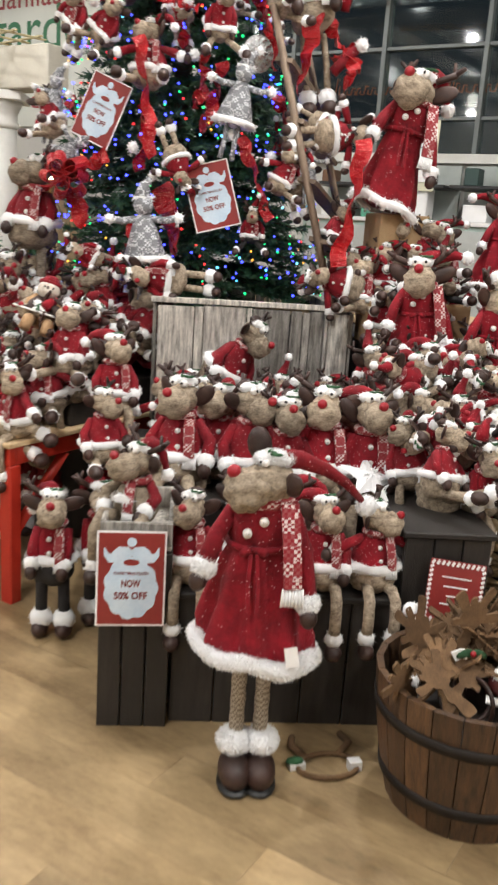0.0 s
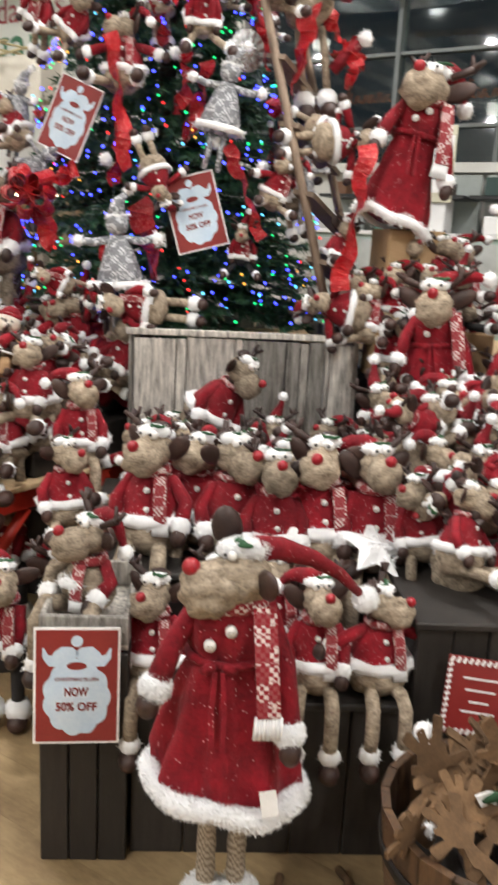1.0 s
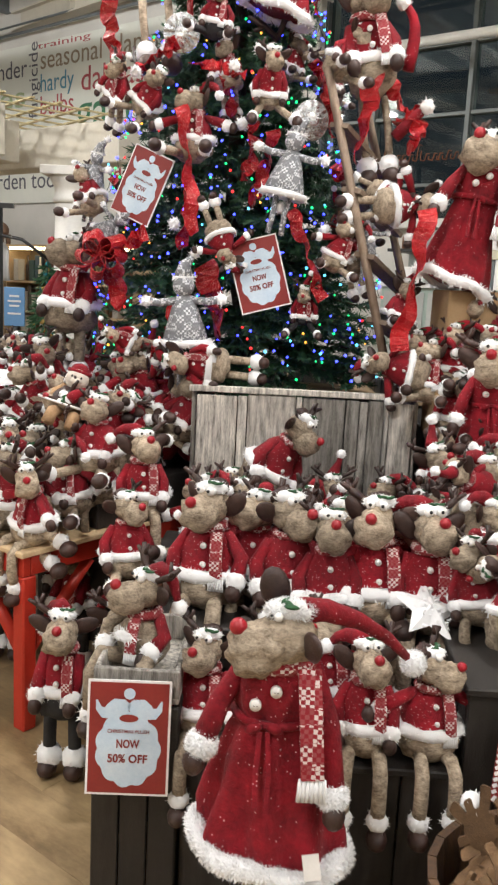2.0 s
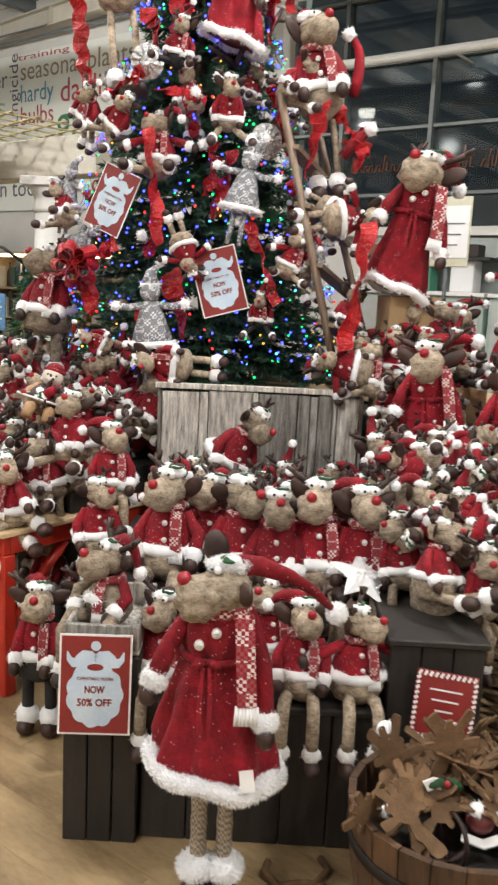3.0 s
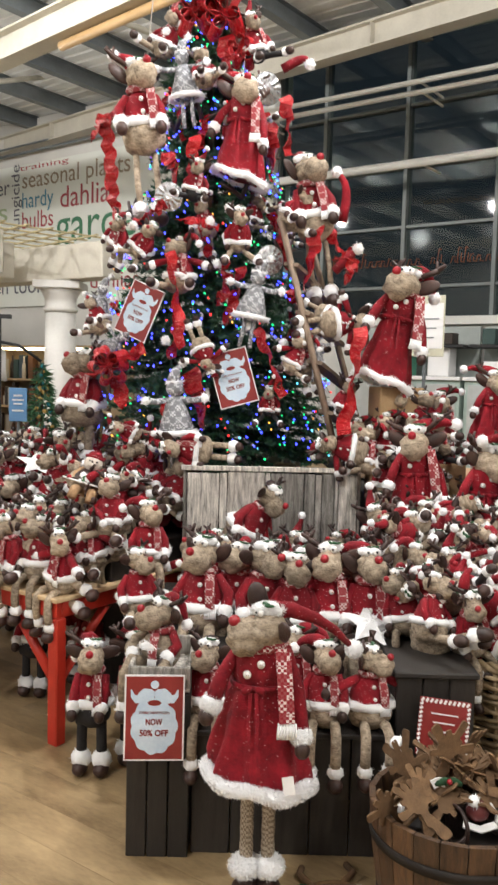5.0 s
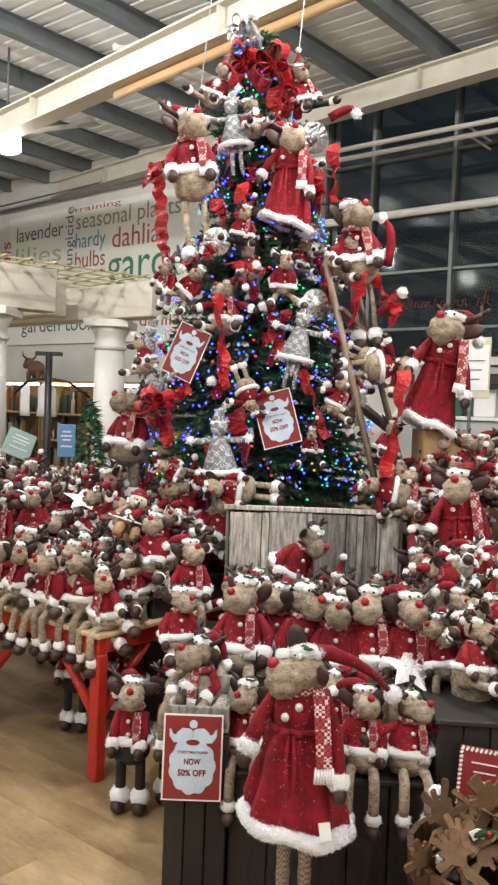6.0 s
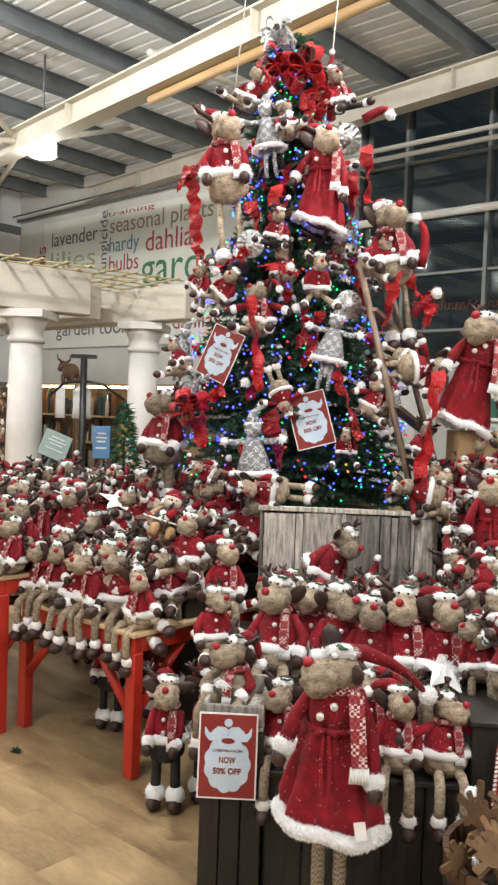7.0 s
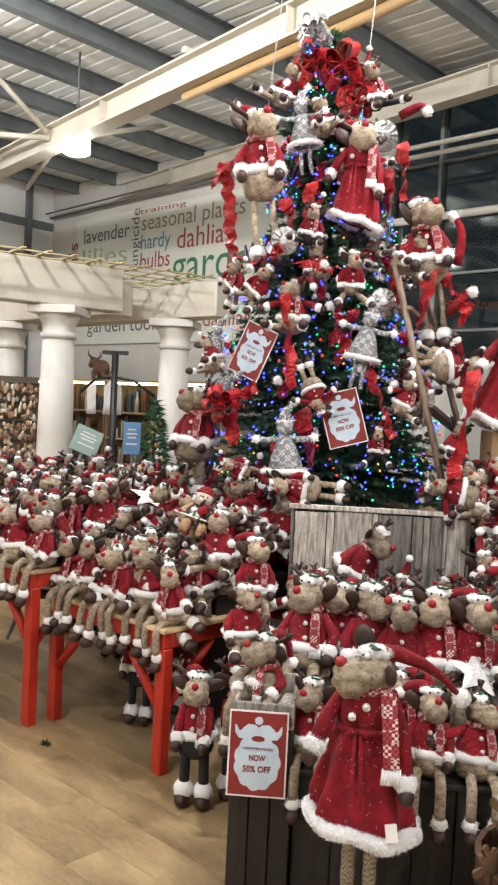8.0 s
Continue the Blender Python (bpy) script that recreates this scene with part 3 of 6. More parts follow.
DRESS = [dress_reindeer(60 + i, yaw, p, hat).mesh("plush_reindeer_in_dress") for i, (yaw, p, hat) in enumerate([
    (45, 0, (0.15, -0.02, 0.03)), (10, 0, (-0.22, -0.02, 0.03)), (35, 6, (0.22, 0.02, 0.02)), (-20, 0, (0.20, -0.03, 0.02))])]
ANGEL = silver_angel(5).mesh("silver_angel_doll")


def put(mesh, x, y, z, rx=0, ry=0, rz=0, size=0.7, name="plush_reindeer", label=DOLL_LABEL, category="plush toy", group="plush reindeer display"):
    ob = new(name, mesh)
    ob.matrix_basis = pose(x, y, z, rx, ry, rz) @ Matrix.Scale(size, 4)
    return tagged(ob, label, category, group)


# ---- the hall: floor, walls, windows, roof ----
def floor_material():
    m, t, p = nodes_of("oak_vinyl")
    co = node(t, "ShaderNodeTexCoord")
    info = node(t, "ShaderNodeObjectInfo")
    shift = node(t, "ShaderNodeVectorMath")
    shift.operation = "MULTIPLY_ADD"
    t.links.new(info.outputs["Random"], shift.inputs[0])
    shift.inputs[1].default_value = (37.0, 19.0, 5.0)
    t.links.new(co.outputs["Object"], shift.inputs[2])
    mp = node(t, "ShaderNodeMapping", Scale=(1.6, 4.0, 1.0))
    t.links.new(shift.outputs[0], mp.inputs[0])
    n1 = node(t, "ShaderNodeTexNoise", Scale=1.1, Detail=6.0, Roughness=0.6)
    n2 = node(t, "ShaderNodeTexNoise", Scale=14.0, Detail=5.0, Roughness=0.65)
    t.links.new(mp.outputs[0], n1.inputs["Vector"])
    t.links.new(mp.outputs[0], n2.inputs["Vector"])
    add = node(t, "ShaderNodeMath")
    add.operation = "MULTIPLY_ADD"
    add.inputs[1].default_value = 0.35
    t.links.new(n2.outputs[0], add.inputs[0])
    t.links.new(n1.outputs[0], add.inputs[2])
    ramp = node(t, "ShaderNodeValToRGB")
    ramp.color_ramp.elements[0].position, ramp.color_ramp.elements[1].position = 0.42, 0.92
    ramp.color_ramp.elements[0].color, ramp.color_ramp.elements[1].color = (0.140, 0.086, 0.038, 1), (0.48, 0.345, 0.185, 1)
    t.links.new(add.outputs[0], ramp.inputs[0])
    mr = node(t, "ShaderNodeMapRange")
    mr.inputs["To Min"].default_value, mr.inputs["To Max"].default_value = 0.86, 1.12
    t.links.new(info.outputs["Random"], mr.inputs["Value"])
    hsv = node(t, "ShaderNodeHueSaturation")
    t.links.new(mr.outputs[0], hsv.inputs["Value"])
    t.links.new(ramp.outputs[0], hsv.inputs["Color"])
    t.links.new(hsv.outputs[0], p.inputs["Base Color"])
    rr = node(t, "ShaderNodeMapRange")
    rr.inputs["To Min"].default_value, rr.inputs["To Max"].default_value = 0.28, 0.5
    t.links.new(n2.outputs[0], rr.inputs["Value"])
    t.links.new(rr.outputs[0], p.inputs["Roughness"])
    b = node(t, "ShaderNodeBump", Strength=0.12, Distance=0.002)
    t.links.new(n2.outputs[0], b.inputs["Height"])
    t.links.new(b.outputs[0], p.inputs["Normal"])
    return m


OAK = floor_material()
A0, A1, D1 = -8.6, 9.0, 18.0      # the hall's ends along the wall, and its depth

s = Shape([OAK])
s.box((A0 - 0.3, -D1 - 0.3, -0.25), (A1 + 0.3, 0.3, -0.006), 0)
floor = thing("floor", s, hall_pose(0, 0), "pale oak-look vinyl plank floor, scuffed and slightly glossy", "floor", kind="structure")

s = Shape([PLASTER])
s.box((A0, 0, 0), (-0.95, 0.25, 5.65), 0)
s.box((-0.95, 0, 0), (A1, 0.25, 2.42), 0)
s.box((-0.95, 0, 5.61), (A1, 0.25, 5.65), 0)
thing("wall_north", s, hall_pose(0, 0), "pale plastered wall below and beside the glazing", "wall", kind="structure")
s = Shape([ROOF, STEEL])
s.box((A0 - 0.25, -D1, 0), (A0, 0.25, 5.65), 0)
for k in range(4):
    s.box((A0, -D1, 3.0 + 0.62 * k), (A0 + 0.06, -0.02, 3.14 + 0.62 * k), 1)
for k in range(9):
    s.box((A0, -0.6 - 2.0 * k, 0.0), (A0 + 0.10, -0.5 - 2.0 * k, 5.64), 1)
thing("wall_west", s, hall_pose(0, 0), "pale ribbed cladding end wall on dark steel rails", "wall", kind="structure")
s = Shape([PLASTER])
s.box((A1, -D1, 0), (A1 + 0.25, 0.25, 5.65), 0)
thing("wall_east", s, hall_pose(0, 0), "pale plastered end wall", "wall", kind="structure")
s = Shape([PLASTER])
s.box((A0 - 0.25, -D1 - 0.25, 0), (A1 + 0.25, -D1, 5.65), 0)
thing("wall_south", s, hall_pose(0, 0), "pale plastered wall", "wall", kind="structure")

# roof: ribbed sheets on dark purlins
ROOF_Z = 5.66


s = Shape([ROOF])
step = 0.20
prof = []
for i in range(int((D1 + 0.2) / step)):
    d = -0.1 + i * step
    prof += [(d, 0.0), (d + 0.140, 0.0), (d + 0.155, 0.020), (d + 0.185, 0.020)]
for d, h in prof:
    for a, up in ((A0, 0), (A1, 0), (A1, 0.03), (A0, 0.03)):
        s.v.append((a, -d, ROOF_Z + h + up))
for i in range(len(prof) - 1):
    for j in range(4):
        s.face((4 * i + j, 4 * i + (j + 1) % 4, 4 * i + 4 + (j + 1) % 4, 4 * i + 4 + j), 0, False)
thing("ceiling", s, hall_pose(0, 0), "pale grey ribbed metal roof sheets seen from below", "ceiling", kind="structure")

for k in range(15):
    a = -7.80 + 1.10 * k
    s = Shape([STEEL])
    for lo, hi in (((-0.06, 0.0), (0.06, 0.012)), ((-0.006, 0.012), (0.006, 0.19)), ((-0.06, 0.19), (0.06, 0.20))):
        b = len(s.v)
        for d in (0.0, D1):
            z = ROOF_Z - 0.205
            s.v += [(a + lo[0], -d, z + lo[1]), (a + hi[0], -d, z + lo[1]), (a + hi[0], -d, z + hi[1]), (a + lo[0], -d, z + hi[1])]
        for j in range(4):
            s.face((b + j, b + (j + 1) % 4, b + 4 + (j + 1) % 4, b + 4 + j), 0, False)
    thing("roof_purlin", s, hall_pose(0, 0), "dark grey steel roof purlin under the ribbed sheets", "roof beam", "roof purlins", "structure")

for d, z, turn in ((0.70, 5.18, -6.4), (3.86, 4.60, -7.2), (11.5, 5.0, 0.0)):
    s = Shape([CREAM])
    lo, hi = (A0, A1 - 0.1) if not turn else (-6.6, 7.6)
    s.box((lo, -0.10, 0.0), (hi, 0.10, 0.02), 0)
    s.box((lo, -0.02, 0.02), (hi, 0.02, 0.25), 0)
    s.box((lo, -0.10, 0.25), (hi, 0.10, 0.27), 0)
    for k in range(6):
        a = lo + 1.55 + 2.9 * k
        s.box((a, -0.095, 0.02), (a + 0.012, 0.095, 0.25), 0)
    thing("roof_beam", s, hall_pose(0, d, z, turn), "cream painted steel roof beam with flanges", "roof beam", "roof beams", "structure")
s = Shape([BROWNPIPE])
s.tube([(-0.75, 0.02, 4.555), (8.6, 0.02, 4.555)], 0.040, 0, 14)
thing("ceiling_pipe", s, hall_pose(0, 3.86, 0, -7.2), "ochre painted pipe slung under the roof beam", "pipe", kind="structure")
for a, d, b, e, z0, z1 in ((-3.4, 3.5, -3.2, 5.4, 4.8, 5.9), (-3.4, 3.45, -5.4, 5.0, 4.75, 4.9), (-3.0, 3.4, -4.4, 0.6, 4.7, 5.9), (-3.3, 3.4, -5.6, 2.4, 4.7, 4.72), (-0.6, 3.9, -1.6, 0.4, 4.9, 5.6)):
    s = Shape([CREAM])
    s.tube([(a, -d, z0), (b, -e, z1)], 0.032, 0, 10)
    thing("roof_brace", s, hall_pose(0, 0), "thin cream steel brace between roof beams", "roof brace", "roof braces", "structure")
for k in range(2):
    s = Shape([STEEL])
    s.tube([(A0 + 0.1, -0.12 - 0.1 * k, 5.08 + 0.06 * k), (-1.1, -0.12 - 0.1 * k, 5.16 + 0.10 * k)], 0.022 - 0.006 * k, 0, 8)
    thing("wall_conduit", s, hall_pose(0, 0), "grey service conduit along the top of the wall", "conduit", "conduits", "structure")

# the glazed wall
GLASS, gt, gp = nodes_of("night_glass")
gp.inputs["Base Color"].default_value = (0.62, 0.74, 0.70, 1)
gp.inputs["Roughness"].default_value = 0.03
gp.inputs["IOR"].default_value = 1.52
gp.inputs["Transmission Weight"].default_value = 1.0
FRAME = surface("grey_window_frame", (0.12, 0.135, 0.13), (0.18, 0.20, 0.195), 0.45, 4.0, 60.0, 0.1, metal=0.2, vary=0.03)
mull = [-0.95] + [-0.28 + 1.075 * k for k in range(9)]
sills = [2.42, 2.77, 3.45, 4.12, 4.80, 5.61]
win = holder("window_1", hall_pose(0, 0), "tall grid of dark night windows in grey metal frames", "window", kind="structure")
for a in mull:
    part("mullion", box_shape((a - 0.024, -0.03, 2.42), (a + 0.024, 0.11, 5.61), FRAME), win)
for z in sills:
    for i in range(len(mull) - 1):
        part("transom", box_shape((mull[i] + 0.025, -0.012, z - 0.018), (mull[i + 1] - 0.025, 0.10, z + 0.018), FRAME), win)
for i in range(len(mull) - 1):
    for j in range(len(sills) - 1):
        pane = part("pane", box_shape((mull[i] + 0.0245, 0.040, sills[j] + 0.0185), (mull[i + 1] - 0.0245, 0.052, sills[j + 1] - 0.0185), GLASS, 0), win)
        pane.visible_shadow = False
part("window_sill", box_shape((-0.95, -0.16, 2.33), (A1 - 0.1, -0.032, 2.42), RAIL), win, "white painted sill board")
s = Shape([RAIL])
s.box((-1.06, -0.14, 0), (-0.955, -0.004, 5.64), 0, bevel=0.01)
thing("wall_post", s, hall_pose(0, 0), "white painted steel post beside the glazing", "post", kind="structure")
for z, d, r in ((3.99, 0.6, 0.045), (4.71, 0.6, 0.028), (4.80, 0.66, 0.028)):
    s = Shape([RAIL])
    s.tube([(-1.6, -d, z), (A1 - 0.1, -d, z)], r, 0, 12)
    for k in range(5):
        s.box((-0.9 + 2.1 * k, -d - 0.012, z), (-0.88 + 2.1 * k, -0.02, z + 0.02), 0)
    thing("window_rail", s, hall_pose(0, 0), "white painted rail running in front of the windows", "rail", "window rails", "structure")
# dark yard outside
s = Shape([flat("night_yard", (0.03, 0.035, 0.03), 0.9)])
s.box((-200, 0.35, -0.4), (200, 300, -0.3), 0)
thing("ground", s, hall_pose(0, 0), "dark asphalt yard outside at night", "ground", kind="structure")

# reflection of orange script lettering, not readable, modelled along the glass: plain looping strokes
ORANGE = flat("orange_reflection", (0.34, 0.10, 0.03), 0.6)
s = Shape([ORANGE])
rnd = random.Random(11)
a = -0.15
while a < 6.5:
    if rnd.random() < 0.18:
        a += 0.10
        continue
    h = rnd.choice((0.07, 0.07, 0.09, 0.17))
    s.tube([(a, 0.034, 3.02), (a + 0.02, 0.034, 3.02 + h), (a + 0.05, 0.034, 3.02 + h * 0.9)], 0.005, 0, 5)
    s.tube([(a + 0.05, 0.034, 3.02 + h * 0.6), (a + 0.045, 0.034, 3.03), (a + 0.085, 0.034, 3.02)], 0.0045, 0, 5)
    a += rnd.uniform(0.06, 0.11)
thing("window_lettering", s, hall_pose(0, 0), "reflection of orange script lettering, modelled as strokes at the glass", "lettering", kind="structure")

# the word banner
s = Shape([BANNER])
s.box((-7.74, -0.05, 2.72), (-2.2, -0.02, 4.95), 0)
banner = holder("banner", hall_pose(0, 0), "pale wall banner printed with coloured gardening words", "banner")
part("cloth", s, banner)
INKS = {k: flat("ink_" + k, c, 0.8) for k, c in {"grey": (0.13, 0.13, 0.15), "red": (0.40, 0.08, 0.09), "green": (0.07, 0.22, 0.12), "pale_green": (0.40, 0.50, 0.30), "blue": (0.10, 0.28, 0.38), "tan": (0.33, 0.26, 0.18)}.items()}


def lettering(text, size, mat, thick=0.0008, bold=0.0):
    cu = bpy.data.curves.new("lettering", "FONT")
    cu.body, cu.size, cu.extrude = text, size, thick
    cu.resolution_u = 3
    cu.offset = bold
    ob = bpy.data.objects.new("lettering", cu)
    me = bpy.data.meshes.new_from_object(ob)
    bpy.data.objects.remove(ob)
    me.materials.append(mat)
    return me


def width_of(me):
    xs = [v.co.x for v in me.vertices]
    return max(xs) - min(xs), min(xs)


def word(text, a0, a1, z, ink, parent, size=None, upright=False, d=0.054):
    """A printed word from a0 to a1 along the wall, its base at z."""
    me = lettering(text, 1.0, INKS[ink])
    w, lo = width_of(me)
    k = (a1 - a0) / w if not upright else size
    ky = size or k
    for v in me.vertices:
        v.co = ((v.co.x - lo) * k, v.co.y * ky, v.co.z)
    m = pose(a0, -d, z, 90, 0, 0) if not upright else pose(a0, -d, z, 90, -90, 0)
    part("word", me, parent, m=m)


for row in (("lavender", -7.5, -6.2, 4.52, "grey", 0.36), ("lilies", -7.52, -6.25, 4.10, "pale_green", 0.46), ("seasonal plants", -5.88, -3.5, 4.58, "tan", 0.38),
            ("hardy", -5.88, -5.14, 4.27, "blue", 0.36), ("dahlias", -4.98, -3.75, 4.20, "red", 0.46), ("bulbs", -5.88, -5.14, 3.95, "red", 0.38),
            ("garden", -5.08, -3.0, 3.68, "green", 0.78), ("training", -5.95, -4.8, 4.86, "red", 0.12), ("garden tools", -7.3, -5.3, 2.93, "grey", 0.36),
            ("dahlias", -4.3, -3.3, 2.95, "red", 0.34), ("bulbs", -7.3, -6.6, 3.4, "red", 0.4), ("lavender", -6.4, -5.2, 3.4, "tan", 0.3)):
    word(row[0], row[1], row[2], row[3], row[4], banner, row[5])
word("fungicide", -5.95, 0, 3.92, "grey", banner, 0.30, True)
word("als", -7.68, 0, 4.15, "red", banner, 0.42, True)

# ---- high bay lamps ----
LENS = glow("lamp_diffuser", (1.0, 0.96, 0.90), 9.0)
for a, d, lamp_z in LAMP_SPOTS:
    lamp = holder("pendant_lamp", hall_pose(a, d, lamp_z), "white high bay pendant lamp with glowing dome shade", "ceiling lamp", "high bay lamps")
    s = Shape([LENS])
    s.lathe([(0.13, 0.0), (0.16, 0.02), (0.155, 0.15), (0.13, 0.24), (0.07, 0.30)], 0, 24)
    part("shade", s, lamp)
    s = Shape([STEEL])
    s.lathe([(0.08, 0.30), (0.085, 0.32), (0.08, 0.42), (0.03, 0.45)], 0, 16)
    gear = part("gear_box", s, lamp)
    s = Shape([STEEL])
    s.tube([(0, 0, 0.44), (0, 0, ROOF_Z - lamp_z)], 0.012, 0, 6)
    part("drop_rod", s, gear)

# ---- pergola and the shop behind ----
def column(x, y):
    ob = holder("column", pose(x, y, 0), "white painted round column with moulded capital", "column", "pergola columns")
    s = Shape([COLUMN])
    s.lathe([(0.185, 0.12), (0.182, 0.5), (0.174, 1.4), (0.155, 2.32)], 0, 32)
    part("shaft", s, ob)
    s = Shape([COLUMN])
    s.lathe([(0.16, 2.32), (0.18, 2.34), (0.18, 2.37), (0.16, 2.39), (0.163, 2.46), (0.19, 2.51), (0.215, 2.56)], 0, 32)
    s.box((-0.24, -0.24, 2.56), (0.24, 0.24, 2.64), 0, bevel=0.006)
    part("capital", s, ob)
    s = Shape([COLUMN])
    s.box((-0.25, -0.25, 0), (0.25, 0.25, 0.08), 0, bevel=0.006)
    s.lathe([(0.24, 0.08), (0.24, 0.10), (0.19, 0.125)], 0, 32)
    part("plinth", s, ob)


COLS = [(-2.82, 7.45), (-1.86, 8.40), (-4.15, 9.4)]
for x, y in COLS:
    column(x, y)
BEAM_TURN = 42.0
pergola = holder("pergola", pose(COLS[0][0], COLS[0][1], 0, 0, 0, BEAM_TURN), "cream timber pergola beams with trellis laid across", "pergola")
inv = pose(COLS[0][0], COLS[0][1], 0, 0, 0, BEAM_TURN).inverted()
part("beam", box_shape((-3.4, -0.13, 2.645), (0.62, 0.13, 3.07), CREAM, 0.01), pergola)
turned = pose(0, 0, 0, 0, 0, ASKEW - BEAM_TURN)
for (x, y), lo, hi in ((COLS[1], -3.0, 0.75), (COLS[2], -2.0, 2.2)):
    c = inv @ Vector((x, y, 0))
    part("beam", box_shape((lo, -0.13, 2.645), (hi, 0.13, 3.00), CREAM, 0.01), pergola, m=Matrix.Translation(c) @ turned)
lath = flat("trellis_lath", (0.55, 0.46, 0.26), 0.6)
for k in range(12):
    part("lath", box_shape((-1.3 + 0.25 * k, -0.45, 3.086), (-1.265 + 0.25 * k, 1.5, 3.098), lath, 0), pergola)
for k in range(7):
    part("lath", box_shape((-1.4, -0.4 + 0.27 * k, 3.073), (1.55, -0.365 + 0.27 * k, 3.085), lath, 0), pergola)

# display counter under the banner: lit shelves, goods, a bull figure
shelf_ink = [flat("goods_" + str(i), c, 0.5, 0.4) for i, c in enumerate([(0.16, 0.07, 0.03), (0.03, 0.07, 0.06), (0.55, 0.50, 0.42), (0.05, 0.03, 0.02), (0.03, 0.05, 0.07), (0.22, 0.12, 0.04)])]
for ua in (-8.0, -6.7, -5.4, -4.1):
    unit = holder("shelf_unit", hall_pose(ua, 1.0), "wooden shop shelf unit full of small goods", "shelf unit", "shop shelves")
    part("back_panel", box_shape((0, 0.40, 0), (1.25, 0.43, 2.05), flat("shelf_back", (0.26, 0.19, 0.11), 0.7)), unit)
    for z in (0.3, 0.75, 1.15, 1.55, 2.03):
        part("shelf", box_shape((0.02, 0.0, z), (1.23, 0.398, z + 0.03), PLYWOOD), unit)
    for x in (0.0, 1.23):
        part("side_panel", box_shape((x, 0.0, 0), (x + 0.02, 0.40, 2.06), PLYWOOD), unit)
    strip = glow("shelf_strip_light", (1.0, 0.84, 0.52), 7.0)
    part("strip_light", box_shape((0.05, 0.02, 1.99), (1.20, 0.06, 2.028), strip), unit)
    rnd = random.Random(int(ua * 10))
    for z in (0.33, 0.78, 1.18, 1.58):
        x = 0.06
        while x < 1.12:
            w, h = rnd.uniform(0.04, 0.11), rnd.uniform(0.16, 0.37)
            s = Shape([rnd.choice(shelf_ink)])
            if rnd.random() < 0.5:
                s.lathe([(w * 0.5, 0), (w * 0.5, h * 0.6), (w * 0.2, h * 0.75), (w * 0.2, h)], 0, 10)
                item = "bottle"
            else:
                s.box((-w / 2, -w / 2, 0), (w / 2, w / 2, h), 0, bevel=0.004)
                item = "goods_box"
            thing(item, s, hall_pose(ua + x + w / 2, 0.88 + rnd.uniform(-0.05, 0.05), z), "small shop item on a lit shelf", "goods", "shelf goods")
            x += w + rnd.uniform(0.0, 0.02)
BULL = flat("brown_resin", (0.16, 0.085, 0.05), 0.6)
s = Shape([BULL])
s.ball((0, 0, 0.20), (0.19, 0.10, 0.13), 0, 14, 9)
s.ball((-0.19, 0, 0.29), (0.10, 0.075, 0.085), 0, 12, 8)
s.ball((-0.27, 0, 0.25), (0.055, 0.05, 0.05), 0, 10, 7)
for e in (-1, 1):
    s.tube([(-0.17, 0.05 * e, 0.35), (-0.18, 0.12 * e, 0.40), (-0.20, 0.12 * e, 0.48)], [0.022, 0.016, 0.004], 0, 7)
    for x in (-0.12, 0.13):
        s.tube([(x, 0.055 * e, 0.15), (x, 0.055 * e, 0.0)], [0.04, 0.03], 0, 8)
thing("bull_figurine", s, hall_pose(-5.9, 0.75, 2.06, 0), "brown bull figurine standing on top of the shelf", "figurine")
# clothes stand with white shirts
stand = holder("display_stand", pose(-2.28, 7.6, 0), "black metal display stand with a white shirt hung on it", "display stand")
s = Shape([BLACK])
s.tube([(0, 0, 0), (0, 0, 2.23)], 0.035, 0, 12)
s.box((-0.13, -0.02, 2.20), (0.13, 0.02, 2.24), 0)
part("pole", s, stand)
s = Shape([BLACK])
s.tube([(-0.34, 0, 1.82), (-0.2, 0, 1.95), (0, 0, 1.98), (0.2, 0, 1.95), (0.42, 0, 1.80)], 0.014, 0, 8)
part("hanger_arm", s, stand)
s = Shape([BLACK])
s.lathe([(0.25, 0), (0.25, 0.02), (0.04, 0.04)], 0, 20)
part("base_plate", s, stand)
for x, w in ((-0.27, 0.05), (-0.05, 0.10)):
    s = Shape([CARD])
    s.lathe([(w, 1.60), (w * 0.9, 1.7), (w * 0.95, 1.88), (w * 0.3, 1.94)], 0, 18, 0.3, 0.08, 5, at=(x, 0.12, 0))
    part("shirt", s, stand, "white shirt")


def price_board(x, y, z, w, h, mat, turn, tilt, label, leg=True, ink=None, roll=0):
    ob = holder("shop_sign", pose(x, y, z, tilt, roll, turn), label, "sign", "shop signs")
    board = part("board", box_shape((-w / 2, -0.006, 0), (w / 2, 0.006, h), mat), ob)
    ink = ink or CARD
    for k, f in enumerate((0.75, 0.62, 0.5, 0.3)):
        ww = w * (0.32 if k % 2 else 0.24)
        part("print_bar", box_shape((-ww, -0.009, h * f), (ww, -0.0065, h * f + h * 0.05), ink, 0), board)
    if leg:
        part("leg", box_shape((-0.012, 0.008, -z), (0.012, 0.03, h * 0.5), STEEL), ob)


price_board(-1.72, 6.3, 1.30, 0.145, 0.27, flat("blue_print", (0.14, 0.32, 0.58), 0.5), 4, 0, "small blue shop notice on a stem")
price_board(-1.78, 5.2, 1.36, 0.20, 0.20, flat("sage_print", (0.35, 0.48, 0.44), 0.5), 25, -20, "tilted sage green shop notice board on a stem", roll=22)

